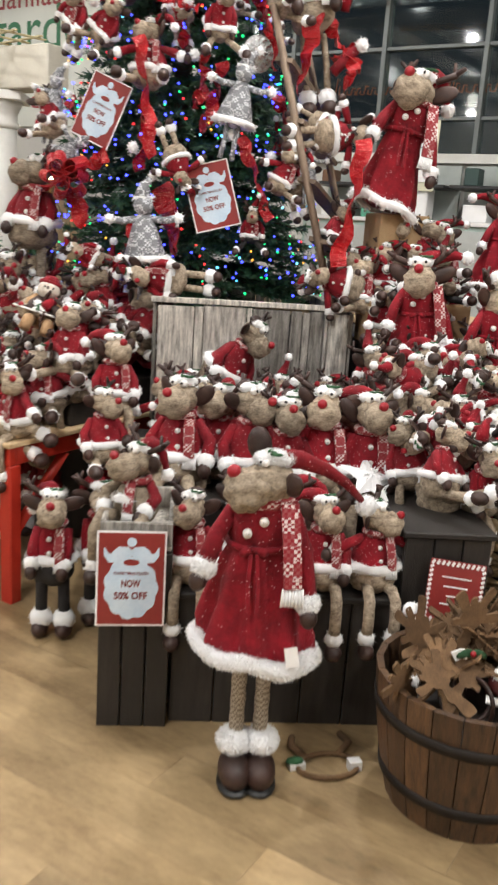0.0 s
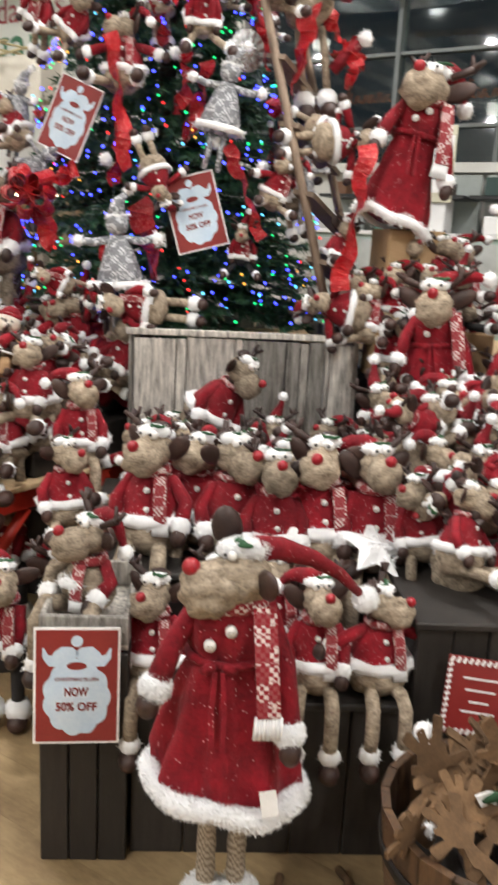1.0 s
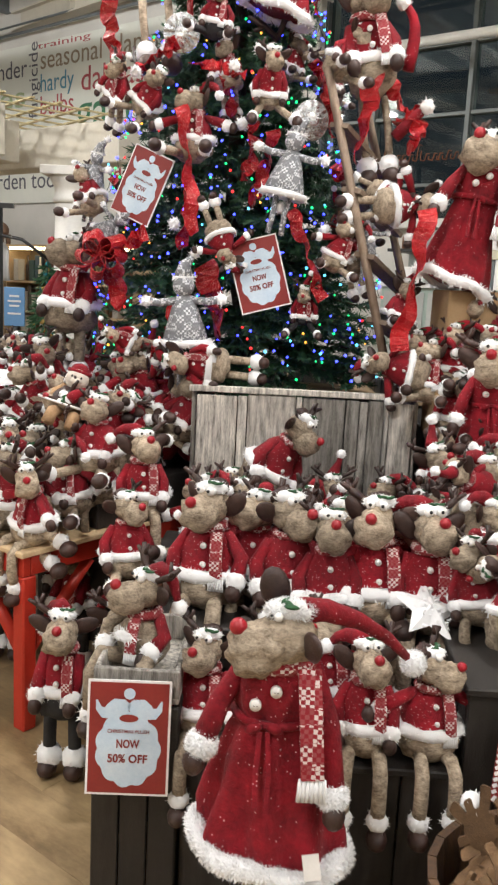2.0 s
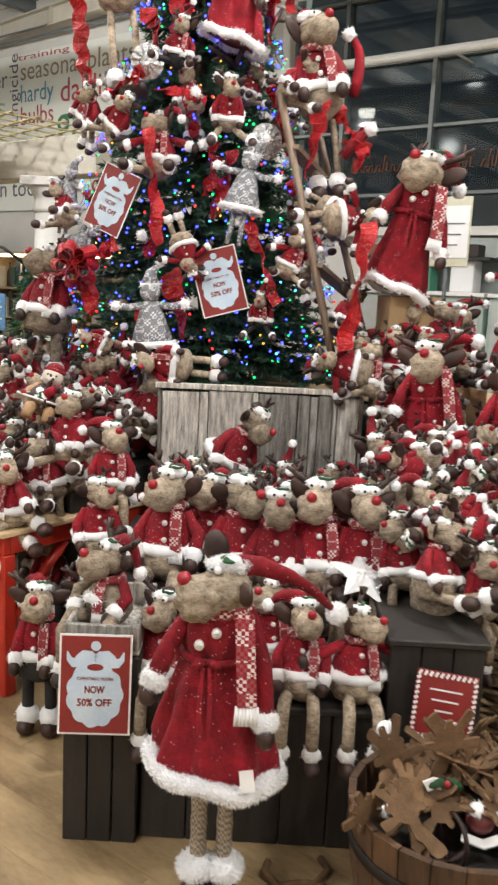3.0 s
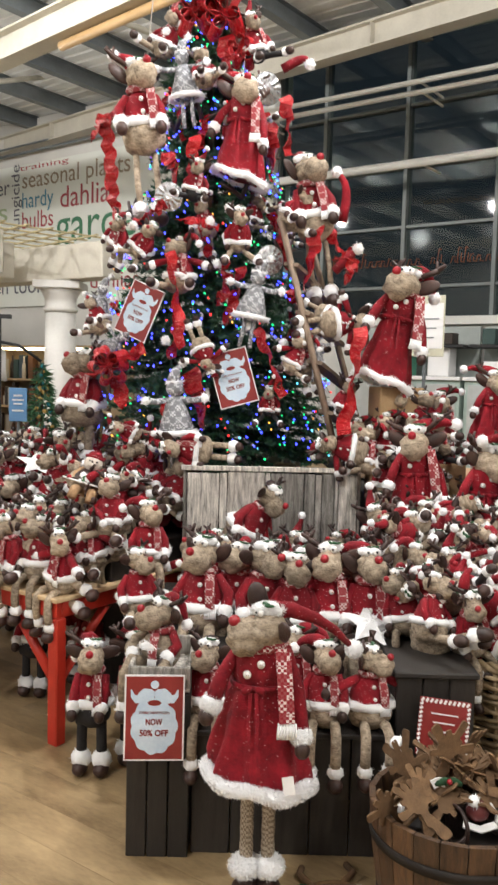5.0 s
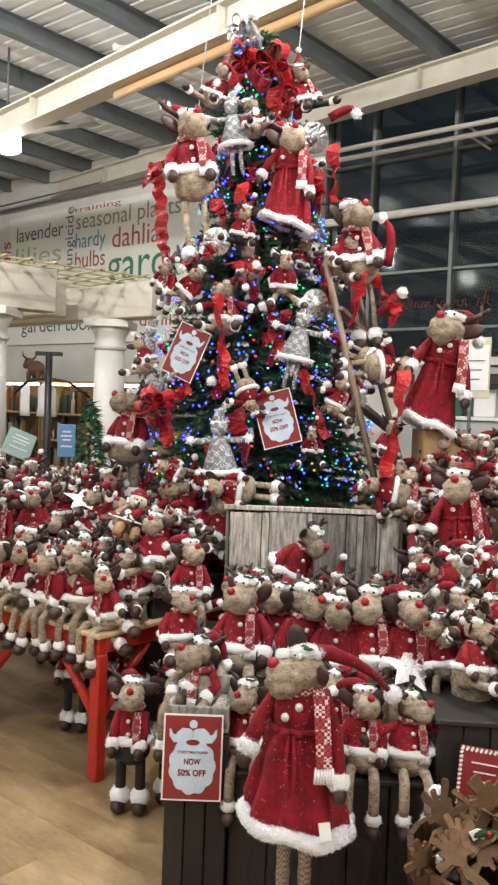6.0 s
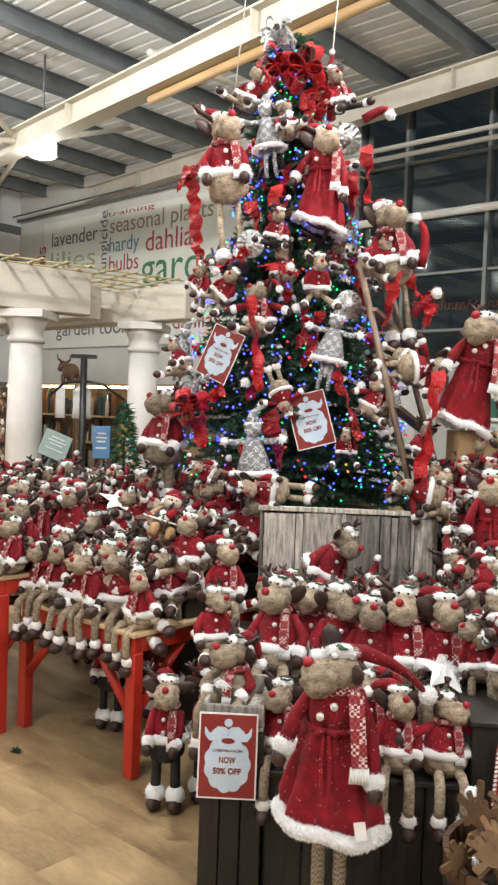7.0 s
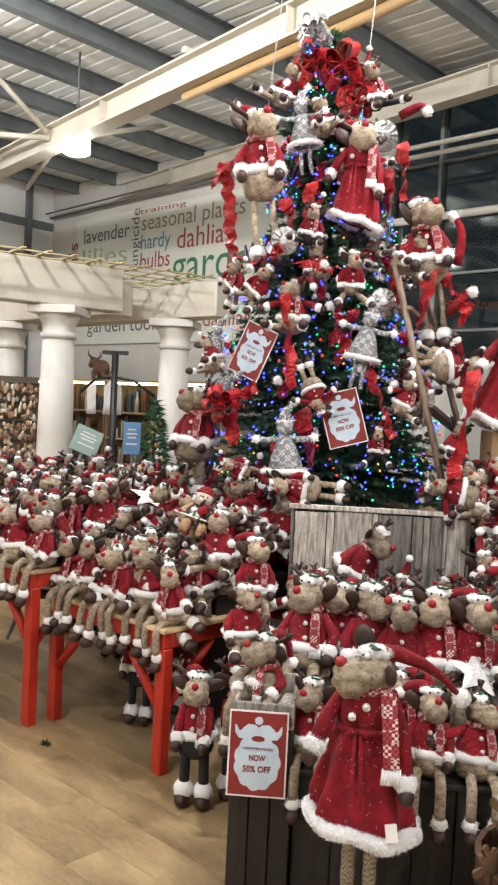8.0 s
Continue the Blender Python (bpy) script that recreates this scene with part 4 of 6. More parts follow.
# ornament rack at the far side
rack = holder("ornament_rack", pose(-3.58, 7.75, 0, 0, 0, 20), "tall rack hung full of small cream and gold ornaments", "ornament rack")
part("back_panel", box_shape((-0.55, 0.10, 0.0), (0.42, 0.13, 1.95), flat("rack_back", (0.20, 0.15, 0.11), 0.7)), rack)
for k in range(9):
    part("peg_rail", box_shape((-0.55, 0.06, 0.28 + 0.2 * k), (0.42, 0.099, 0.30 + 0.2 * k), STEEL), rack)
ORN = [flat("ornament_" + str(i), c, 0.3, 0.3) for i, c in enumerate([(0.62, 0.50, 0.36), (0.42, 0.28, 0.17), (0.70, 0.66, 0.60), (0.30, 0.15, 0.10)])]
s = Shape(ORN)
rnd = random.Random(5)
for k in range(9):
    for j in range(26):
        for q in range(4):
            s.ball((-0.53 + 0.037 * j + rnd.uniform(-0.01, 0.01), 0.03 - 0.03 * q, 0.27 + 0.2 * k - rnd.uniform(0, 0.17)), (rnd.uniform(0.014, 0.024), 0.016, rnd.uniform(0.016, 0.04)), rnd.randrange(4), 7, 5)
thing("hanging_ornaments", s, pose(-3.58, 7.75, 0, 0, 0, 20), "many small cream and gold hanging ornaments", "ornaments", kind="stuff")
# dressed little trees behind the pile
for x, y, h in ((-1.75, 7.2, 1.75), (-1.45, 7.6, 1.5), (-3.2, 8.7, 1.3)):
    ob = holder("small_tree", pose(x, y, 0), "small dark green artificial tree with teal baubles", "tree", "small trees")
    s = Shape([BARK])
    s.tube([(0, 0, 0), (0, 0, h)], [0.03, 0.008], 0, 8)
    part("trunk", s, ob)
    s = Shape([NEEDLE, flat("teal_bauble", (0.03, 0.22, 0.26), 0.2), flat("gold_bauble", (0.5, 0.32, 0.10), 0.25)])
    rnd = s.rand
    for k in range(900):
        f = rnd.random() ** 0.7
        a, r = rnd.uniform(0, 6.283), 0.30 * (1.02 - f)
        p = Vector((r * math.cos(a), r * math.sin(a), 0.25 + f * (h - 0.25)))
        s.tuft(p * 1.0, (math.cos(a), math.sin(a), -0.3), 0.10, 0.012, 0)
        if k % 14 == 0:
            s.ball(p * 1.0, 0.022, 1 + rnd.randrange(2), 7, 5)
    part("crown", s, ob)

# goods along the far right, under the windows
for k in range(5):
    a = 0.4 + 1.5 * k
    unit = holder("shelf_unit", hall_pose(a, 0.75), "pale green and white shop shelf unit under the windows", "shelf unit", "window shelves")
    part("body", box_shape((0, 0, 0), (1.45, 0.55, 1.72), flat("pale_green_laminate", (0.40, 0.50, 0.45), 0.5)), unit)
    part("worktop", box_shape((-0.01, -0.04, 1.722), (1.46, 0.56, 1.76), CARD), unit)
    for j in range(3):
        part("front_panel", box_shape((0.04 + 0.47 * j, -0.014, 0.9), (0.47 + 0.47 * j, -0.002, 1.68), flat("shelf_front", (0.50, 0.52, 0.50), 0.5)), unit)
    part("upper_back", box_shape((0, 0.50, 1.762), (1.45, 0.54, 2.30), flat("pale_back", (0.42, 0.46, 0.43), 0.5)), unit)
    part("upper_shelf", box_shape((0.0, 0.05, 2.06), (1.45, 0.498, 2.09), BLACK), unit, "dark upper shelf board")
    for j in range(4):
        s = Shape([shelf_ink[(j + k) % 6]])
        s.box((0, 0, 0), (0.14 + 0.03 * (j % 2), 0.16, 0.12 + 0.04 * ((j + k) % 3)), 0, bevel=0.008)
        thing("goods_box", s, hall_pose(a + 0.1 + 0.34 * j, 0.6, 2.092), "small shop item on the upper shelf", "goods", "shelf goods")
    for j in range(3):
        s = Shape([flat("goods_green", (0.10, 0.36, 0.24), 0.4)] if j == 1 else [CARD])
        s.box((0, 0, 0), (0.24, 0.2, 0.16 + 0.07 * j), 0, bevel=0.01)
        thing("storage_tub", s, hall_pose(a + 0.12 + 0.45 * j, 0.60, 1.762), "small plastic tub on the shelf top", "tub", "shelf tubs")
poster = holder("shop_sign", hall_pose(2.42, 2.9, 1.90), "cream and white shop poster with unreadable script", "sign", "shop signs")
part("board", box_shape((-0.16, -0.006, 0), (0.16, 0.006, 0.46), flat("poster_cream", (0.62, 0.60, 0.46), 0.5)), poster)
part("print_panel", box_shape((-0.15, -0.010, 0.06), (0.15, -0.007, 0.40), CARD, 0), poster)
for k in range(3):
    part("print_bar", box_shape((-0.11 + 0.03 * k, -0.014, 0.28 - 0.07 * k), (0.12 - 0.02 * k, -0.0105, 0.288 - 0.07 * k), STEEL, 0), poster)
part("stem", box_shape((-0.012, 0.008, -1.80), (0.012, 0.03, 0.5), STEEL), poster)
counter = holder("till_counter", hall_pose(2.2, 4.2), "dark shop counter with a wooden back and boxes", "counter")
part("body", box_shape((-1.0, 0, 0), (1.8, 0.7, 1.1), DARKWALL), counter)
part("worktop", box_shape((-1.05, -0.05, 1.103), (1.85, 0.75, 1.14), PLYWOOD), counter)


# ---- display furniture ----
def plank_box(name, lo, hi, mat, label, category, boards=5, m=None, top=True, group=""):
    """A box of upright boards with corner posts and an open or boarded top."""
    ob = holder(name, m or pose(0, 0, 0), label, category, group)
    (x0, y0, z0), (x1, y1, z1) = lo, hi
    rnd = random.Random(int(1000 * (x0 + z1)))
    w = (x1 - x0) / boards
    for k in range(boards):
        for y in (y0, y1 - 0.018):
            part("board", box_shape((x0 + k * w + 0.002, y + rnd.uniform(0, 0.003), z0), (x0 + (k + 1) * w - 0.002, y + 0.016, z1), mat, 0.003), ob)
    nd = max(2, int((y1 - y0) / w))
    v = (y1 - y0 - 0.04) / nd
    for k in range(nd):
        for x in (x0, x1 - 0.018):
            part("board", box_shape((x, y0 + 0.02 + k * v, z0), (x + 0.016, y0 + 0.02 + (k + 1) * v - 0.003, z1), mat, 0.003), ob)
    if top:
        part("top_board", box_shape((x0 - 0.01, y0 - 0.012, z1 + 0.001), (x1 + 0.01, y1 + 0.01, z1 + 0.022), mat, 0.004), ob)
    return ob


plank_box("plinth_box", (-0.245, 2.395, 0.0), (-0.02, 2.80, 0.60), DARKWOOD, "dark stained wooden display box with plush toys on it", "box", 3, group="display boxes", top=False)
tray = holder("wooden_tray", pose(-0.135, 2.60, 0.602), "small weathered wooden crate tray on the dark box", "crate")
for lo, hi in (((-0.11, -0.19, 0), (0.11, 0.19, 0.015)), ((-0.11, -0.19, 0.015), (0.11, -0.175, 0.09)), ((-0.11, 0.175, 0.015), (0.11, 0.19, 0.09)), ((-0.11, -0.174, 0.015), (-0.095, 0.174, 0.09)), ((0.095, -0.174, 0.015), (0.11, 0.174, 0.09))):
    part("slat", box_shape(lo, hi, GREYWOOD, 0.003), tray)
plank_box("plinth_box", (-0.015, 2.43, 0.0), (0.70, 2.85, 0.44), DARKWOOD, "low dark stained wooden display box", "box", 5, group="display boxes")
plank_box("plinth_box", (0.715, 2.46, 0.0), (1.00, 2.86, 0.66), DARKWOOD, "dark stained wooden display box with toys on its lid", "box", 3, group="display boxes")
plank_box("plinth_box", (-0.24, 2.87, 0.0), (0.74, 3.30, 0.60), DARKWOOD, "dark wooden display step under the toys", "box", 5, group="display boxes")
plank_box("plinth_box", (0.76, 2.87, 0.0), (1.9, 3.30, 0.66), DARKWOOD, "long dark wooden display step under the toys", "box", 9, group="display boxes")
plank_box("plinth_box", (-0.24, 3.32, 0.0), (0.74, 3.72, 0.64), DARKWOOD, "low dark wooden display step before the crate", "box", 5, group="display boxes")
plank_box("plinth_box", (0.76, 3.32, 0.0), (1.9, 3.72, 0.82), DARKWOOD, "long dark wooden display step under the toys", "box", 9, group="display boxes")
plank_box("plinth_box", (0.80, 3.74, 0.0), (2.1, 4.6, 1.08), DARKWOOD, "tall dark wooden display step behind the toys", "box", 7, group="display boxes")

# weathered crate round the tree's foot
crate = holder("tree_crate", pose(-0.15, 3.76, 0.0, 0, 0, 2.5), "weathered grey board crate round the foot of the tree", "crate")
edges = [0.0, 0.165, 0.205, 0.40, 0.425, 0.60, 0.655, 0.69, 0.755, 0.775, 0.875]
rnd = random.Random(8)
for k in range(len(edges) - 1):
    y = rnd.uniform(0, 0.006) - (0.010 if edges[k + 1] - edges[k] < 0.06 else 0)
    part("board", box_shape((edges[k] + 0.002, y, 0.70), (edges[k + 1] - 0.002, y + 0.018, 1.235 - rnd.uniform(0, 0.012)), GREYWOOD, 0.003), crate)
    part("board", box_shape((edges[k] + 0.002, 1.38 + y, 0.70), (edges[k + 1] - 0.002, 1.40 + y, 1.225), GREYWOOD, 0.003), crate)
for x in (-0.02, 0.877):
    for k in range(9):
        part("board", box_shape((x, 0.022 + 0.15 * k, 0.70), (x + 0.018, 0.168 + 0.15 * k, 1.23), GREYWOOD, 0.003), crate)
part("rim_rail", box_shape((-0.03, -0.008, 1.237), (0.905, 0.022, 1.262), GREYWOOD, 0.003), crate)
part("base_frame", box_shape((-0.01, 0.02, 0.0), (0.88, 1.38, 0.70), DARKWOOD, 0.004), crate)

# red trestle tables
def table(name, corner, length, depth, height, label, legs):
    ob = holder(name, Matrix.Translation(Vector(corner)) @ pose(0, 0, 0, 0, 0, ASKEW), label, "table", "red tables")
    part("tabletop", box_shape((-length, -0.02, height - 0.022), (0.02, depth, height), PLYWOOD, 0.004), ob, "pale plywood top")
    part("apron", box_shape((-length + 0.03, 0.0, height - 0.10), (-0.0, 0.035, height - 0.023), REDPAINT, 0.004), ob)
    part("apron", box_shape((-length + 0.03, depth - 0.06, height - 0.10), (0.0, depth - 0.025, height - 0.023), REDPAINT, 0.004), ob)
    for x in (-0.035, -length + 0.0):
        part("side_rail", box_shape((x, 0.037, height - 0.10), (x + 0.035, depth - 0.062, height - 0.023), REDPAINT, 0.004), ob)
    for x, y in legs:
        leg = part("leg", box_shape((x - 0.032, y - 0.03, 0), (x + 0.032, y + 0.03, height - 0.101), REDPAINT, 0.006), ob)
        e = 1 if x < -length / 2 else -1
        f = 1 if y < depth / 2 else -1
        for q in ((e, 0), (0, f)):
            s = Shape([REDPAINT])
            s.tube([(x, y, height - 0.42), (x + 0.30 * q[0], y + 0.30 * q[1], height - 0.11)], 0.030, 0, 4)
            part("brace", s, leg)


TA = (-0.69, 3.24, 0.0)
TB = Vector(TA) - AX * 0.895 - NX * 0.15
table("trestle_table", TA, 0.945, 1.15, 0.70, "red painted trestle table with plywood top loaded with toys", [(-0.03, 0.03), (-0.91, 0.03), (-0.03, 1.09), (-0.91, 1.09)])
table("trestle_table", tuple(TB), 1.45, 1.25, 0.84, "taller red painted trestle table loaded with toys", [(-0.03, 0.03), (-1.41, 0.03), (-0.03, 1.19), (-1.41, 1.19)])
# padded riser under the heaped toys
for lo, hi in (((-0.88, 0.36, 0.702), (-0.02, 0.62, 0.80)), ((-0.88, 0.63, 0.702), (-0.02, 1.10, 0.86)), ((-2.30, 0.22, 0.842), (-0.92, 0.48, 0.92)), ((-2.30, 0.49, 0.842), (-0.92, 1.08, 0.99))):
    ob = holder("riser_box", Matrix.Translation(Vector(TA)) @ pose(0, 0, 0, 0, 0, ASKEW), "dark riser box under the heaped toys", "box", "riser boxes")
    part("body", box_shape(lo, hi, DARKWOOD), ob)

# ---- the half-barrel tub with felt antlers ----
tub = holder("barrel_tub", pose(0.86, 2.10, 0), "dark oak half-barrel tub with iron hoops, filled with felt antlers", "tub")
N = 22


def stave(k):
    s = Shape([BARREL])
    a0, a1 = 2 * math.pi * k / N + 0.006, 2 * math.pi * (k + 1) / N - 0.006
    rows = []
    for r, z in ((0.222, 0.0), (0.252, 0.12), (0.272, 0.25), (0.285, 0.40)):
        rows.append([((r) * math.cos(a0), r * math.sin(a0), z), (r * math.cos(a1), r * math.sin(a1), z), ((r - 0.02) * math.cos(a1), (r - 0.02) * math.sin(a1), z), ((r - 0.02) * math.cos(a0), (r - 0.02) * math.sin(a0), z)])
    s.rings(rows, 0, True, False)
    return s


for k in range(N):
    part("stave", stave(k), tub)
for z, r in ((0.10, 0.2475), (0.30, 0.2775)):
    s = Shape([surface("dark_iron", (0.008, 0.006, 0.005), (0.024, 0.017, 0.013), 0.7, 12.0, 120.0, 0.4, metal=0.3)])
    rows = []
    for i, (q, zz) in enumerate(((r - 0.003, z - 0.016), (r + 0.002, z - 0.016), (r + 0.0045, z + 0.016), (r - 0.001, z + 0.016))):
        rows.append([(q * math.cos(2 * math.pi * j / 44), q * math.sin(2 * math.pi * j / 44), zz) for j in range(44)])
    s.rings(rows + [rows[0]], 0, False, True)
    part("hoop", s, tub)
s = Shape([BARREL])
s.lathe([(0.22, 0.02), (0.22, 0.04)], 0, 24)
part("bottom", s, tub)
s = Shape([DARKWOOD])
s.lathe([(0.255, 0.27), (0.2, 0.31), (0.05, 0.33)], 0, 20)
part("filling", s, tub, "dark packing under the antlers")


def felt_antler(seed):
    """A flat antler cut from thick felt: a stem and a palm with rounded prongs."""
    s, rnd = Shape([FELT_TAN]), random.Random(seed)
    lobes = [(-90, 0.125, 17), (-80, 0.075, 22)] + [(q + rnd.uniform(-6, 6), 0.088 * k * rnd.uniform(0.85, 1.12), 13) for q, k in ((4, 1.05), (38, 0.66), (68, 1.15), (104, 0.80), (138, 1.22), (182, 0.74))]
    edge = []
    for k in range(108):
        a = 360 * k / 108 - 90
        r = 0.040 + 0.012 * math.cos(math.radians(a - 90))
        for q, length, half in lobes:
            d = abs((a - q + 180) % 360 - 180) / half
            if d < 1:
                r = max(r, length * (1 - d ** 6) ** 0.5)
        edge.append((0.86 * r * math.cos(math.radians(a)) + 0.15 * r * math.sin(math.radians(a)), 1.12 * r * math.sin(math.radians(a)) + 0.115))
    rows = [[(x, y, z) for x, z in edge] for y in (-0.0035, 0.0035)]
    s.rings(rows, 0, False, False)
    for y, way in ((-0.0035, 1), (0.0035, -1)):
        b = len(s.v)
        s.v.append((0, y, 0.115))
        s.v += [(x, y, z) for x, z in edge]
        for k in range(108):
            s.face((b, b + 1 + k, b + 1 + (k + 1) % 108)[::way], 0, False)
    return s.mesh("felt_antler")


ANTLERS = [felt_antler(i) for i in range(4)]
rnd = random.Random(21)
for k in range(70):
    a, r = rnd.uniform(0, 6.283), 0.250 * math.sqrt(rnd.random())
    x, y = r * math.cos(a), r * math.sin(a)
    if y < -0.09 and abs(x - 0.03) < 0.10:
        continue
    ob = new("felt_antler", ANTLERS[k % 4])
    ob.matrix_basis = pose(0.86 + x, 2.10 + y, 0.355 + 0.09 * (1 - r / 0.25) + rnd.uniform(0, 0.04), rnd.uniform(30, 72), rnd.uniform(-30, 30), math.degrees(a) + 270 + rnd.uniform(-50, 50)) @ Matrix.Scale(rnd.uniform(0.70, 0.98), 4)
    tagged(ob, "tan felt reindeer antler headband piled in the tub", "antler headband", "felt antlers")
for k, (x, y, z, rx, ry, rz) in enumerate(((0.79, 2.06, 0.465, 5, 6, 10), (0.73, 2.10, 0.39, -10, -25, -15), (0.97, 2.07, 0.40, 10, 50, 20), (0.68, 2.06, 0.37, 15, -60, 30))):
    ob = new("felt_antler", ANTLERS[k])
    ob.matrix_basis = pose(x, y, z, rx, ry, rz) @ Matrix.Scale(1.0, 4)
    tagged(ob, "tan felt reindeer antler headband standing up in the tub", "antler headband", "felt antlers")
for k in range(5):
    s = Shape([BROWN])
    s.torus((0, 0, 0), 0.070, 0.060, 0.006, 0, 22, 6)
    thing("headband_hoop", s, pose(0.86 + 0.11 * math.cos(2.2 * k + 4), 2.05 + 0.10 * math.sin(2.2 * k + 4), 0.385, 50 + 12 * k, 20 * k, 35 * k), "brown felt headband hoop lying in the tub", "headband", "felt antlers")
for x, y, z, r in ((0.66, 2.03, 0.40, 0.014), (0.865, 1.955, 0.47, 0.018), (0.67, 2.17, 0.545, 0.026)):
    s = Shape([FUR])
    s.rand = random.Random(4)
    s.fur_ball((0, 0, 0), r, 0, 60, 0.012)
    thing("fur_pompom", s, pose(x, y, z), "white fluffy pompom on a headband", "pompom", "headband trims")
s = Shape([flat("maroon_ball", (0.16, 0.035, 0.035), 0.3), CARD])
s.ball((0, 0, 0), 0.036, 0, 16, 10)
s.strip([(-0.05, -0.03, -0.03), (0, -0.045, -0.038), (0.05, -0.03, -0.03)], 0.012, 1, across=(0, 1, 0.4))
s.strip([(0.035, -0.02, 0.03), (0.055, -0.02, 0.0), (0.05, -0.025, -0.03)], 0.008, 1, across=(0, 1, 0))
thing("ornament_ball", s, pose(0.885, 1.98, 0.43), "maroon ball ornament with a paper tag among the antlers", "ornament")
s = Shape([HOLLY, NOSE, CARD])
for e in (-1, 0, 1):
    s.ball((0.022 * e, 0, 0), (0.024, 0.008, 0.012), 0, 8, 5, Matrix.Rotation(0.5 * e, 3, "Y"))
s.ball((0, -0.008, 0.004), 0.009, 1, 8, 6)
s.strip([(-0.05, 0.004, -0.012), (-0.03, 0.002, 0.0), (-0.01, 0.004, -0.004)], 0.014, 2, across=(0, 0, 1))
thing("holly_sprig", s, pose(0.80, 2.0, 0.505), "green felt holly sprig with a red berry", "trim")
card = holder("striped_card_sign", pose(0.865, 2.385, 0.40, -14, 5, -6) @ Matrix.Scale(0.86, 4), "red card sign with red and white striped border", "sign")
card_board = part("board", box_shape((-0.105, -0.004, 0), (0.105, 0.004, 0.235), SIGNRED), card)
for k in range(11):
    for z in (0.004, 0.215):
        s = Shape([CARD])
        s.strip([(-0.098 + 0.0185 * k, -0.0055, z), (-0.090 + 0.0185 * k, -0.0055, z + 0.016)], 0.005, 0, thick=0.001)
        part("stripe", s, card_board)
for k in range(11):
    for x in (-0.097, 0.097):
        s = Shape([CARD])
        s.strip([(x - 0.006, -0.0055, 0.028 + 0.0175 * k), (x + 0.006, -0.0055, 0.036 + 0.0175 * k)], 0.005, 0, across=(0, 0, 1), thick=0.001)
        part("stripe", s, card_board)
for z, w in ((0.17, 0.055), (0.135, 0.045), (0.10, 0.03), (0.07, 0.05)):
    part("print_bar", box_shape((-w, -0.0065, z), (w, -0.0045, z + 0.006), CARD, 0), card)

# big wicker hamper: woven strands over uprights
def wicker_basket(cx, cy, rx, ry, z1):
    ob = holder("wicker_basket", pose(cx, cy, 0), "large woven willow basket heaped with toys", "basket")
    n = 26
    for k in range(n):
        a = 2 * math.pi * k / n
        s = Shape([WICKER])
        s.tube([(rx * (0.90 + 0.1 * i / 4) * math.cos(a), ry * (0.90 + 0.1 * i / 4) * math.sin(a), z1 * i / 4) for i in range(5)], 0.010, 0, 6)
        part("upright", s, ob)
    rows = 40
    for q in range(rows):
        z = 0.015 + (z1 - 0.03) * q / (rows - 1)
        f = 0.90 + 0.1 * z / z1
        s = Shape([WICKER])
        pts = []
        for i in range(n * 4 + 1):
            a = 2 * math.pi * i / (n * 4)
            w = 0.013 * math.cos(n * a / 2 + math.pi * q)
            pts.append(((rx * f + w) * math.cos(a), (ry * f + w) * math.sin(a), z + 0.006 * math.sin(9 * a + q * 2.1)))
        s.tube(pts, 0.0082 + 0.003 * ((q * 7) % 5) / 5, 0, 6)
        part("strand", s, ob)
    for q in range(3):
        s = Shape([WICKER])
        s.tube([((rx + 0.012 * math.sin(18 * a + 2.1 * q)) * math.cos(a), (ry + 0.012 * math.sin(18 * a + 2.1 * q)) * math.sin(a), z1 + 0.012 + 0.012 * math.cos(18 * a + 2.1 * q)) for a in [2 * math.pi * i / 120 for i in range(121)]], 0.011, 0, 6)
        part("rim_strand", s, ob)
    s = Shape([DARKWOOD])
    s.lathe([(1.0, 0.0), (1.0, 0.01)], 0, 24)
    for i, v in enumerate(s.v):
        s.v[i] = (v[0] * rx * 0.88, v[1] * ry * 0.88, v[2] + (z1 - 0.06 if v[2] > 0.005 else 0.0))
    part("lining", s, ob, "dark lining under the toys")


wicker_basket(1.50, 2.82, 0.52, 0.33, 0.64)

# ---- price signs ----
def disc(s, x, z, rx, rz, y, mat, n=20, lobes=0, depth=0.0):
    base = len(s.v)
    s.v.append((x, y, z))
    for i in range(n):
        a = 2 * math.pi * i / n
        g = 1 + depth * abs(math.cos(lobes * a / 2)) if lobes else 1
        s.v.append((x + rx * g * math.cos(a), y, z + rz * g * math.sin(a)))
    for i in range(n):
        s.face((base, base + 1 + i, base + 1 + (i + 1) % n), mat, False)


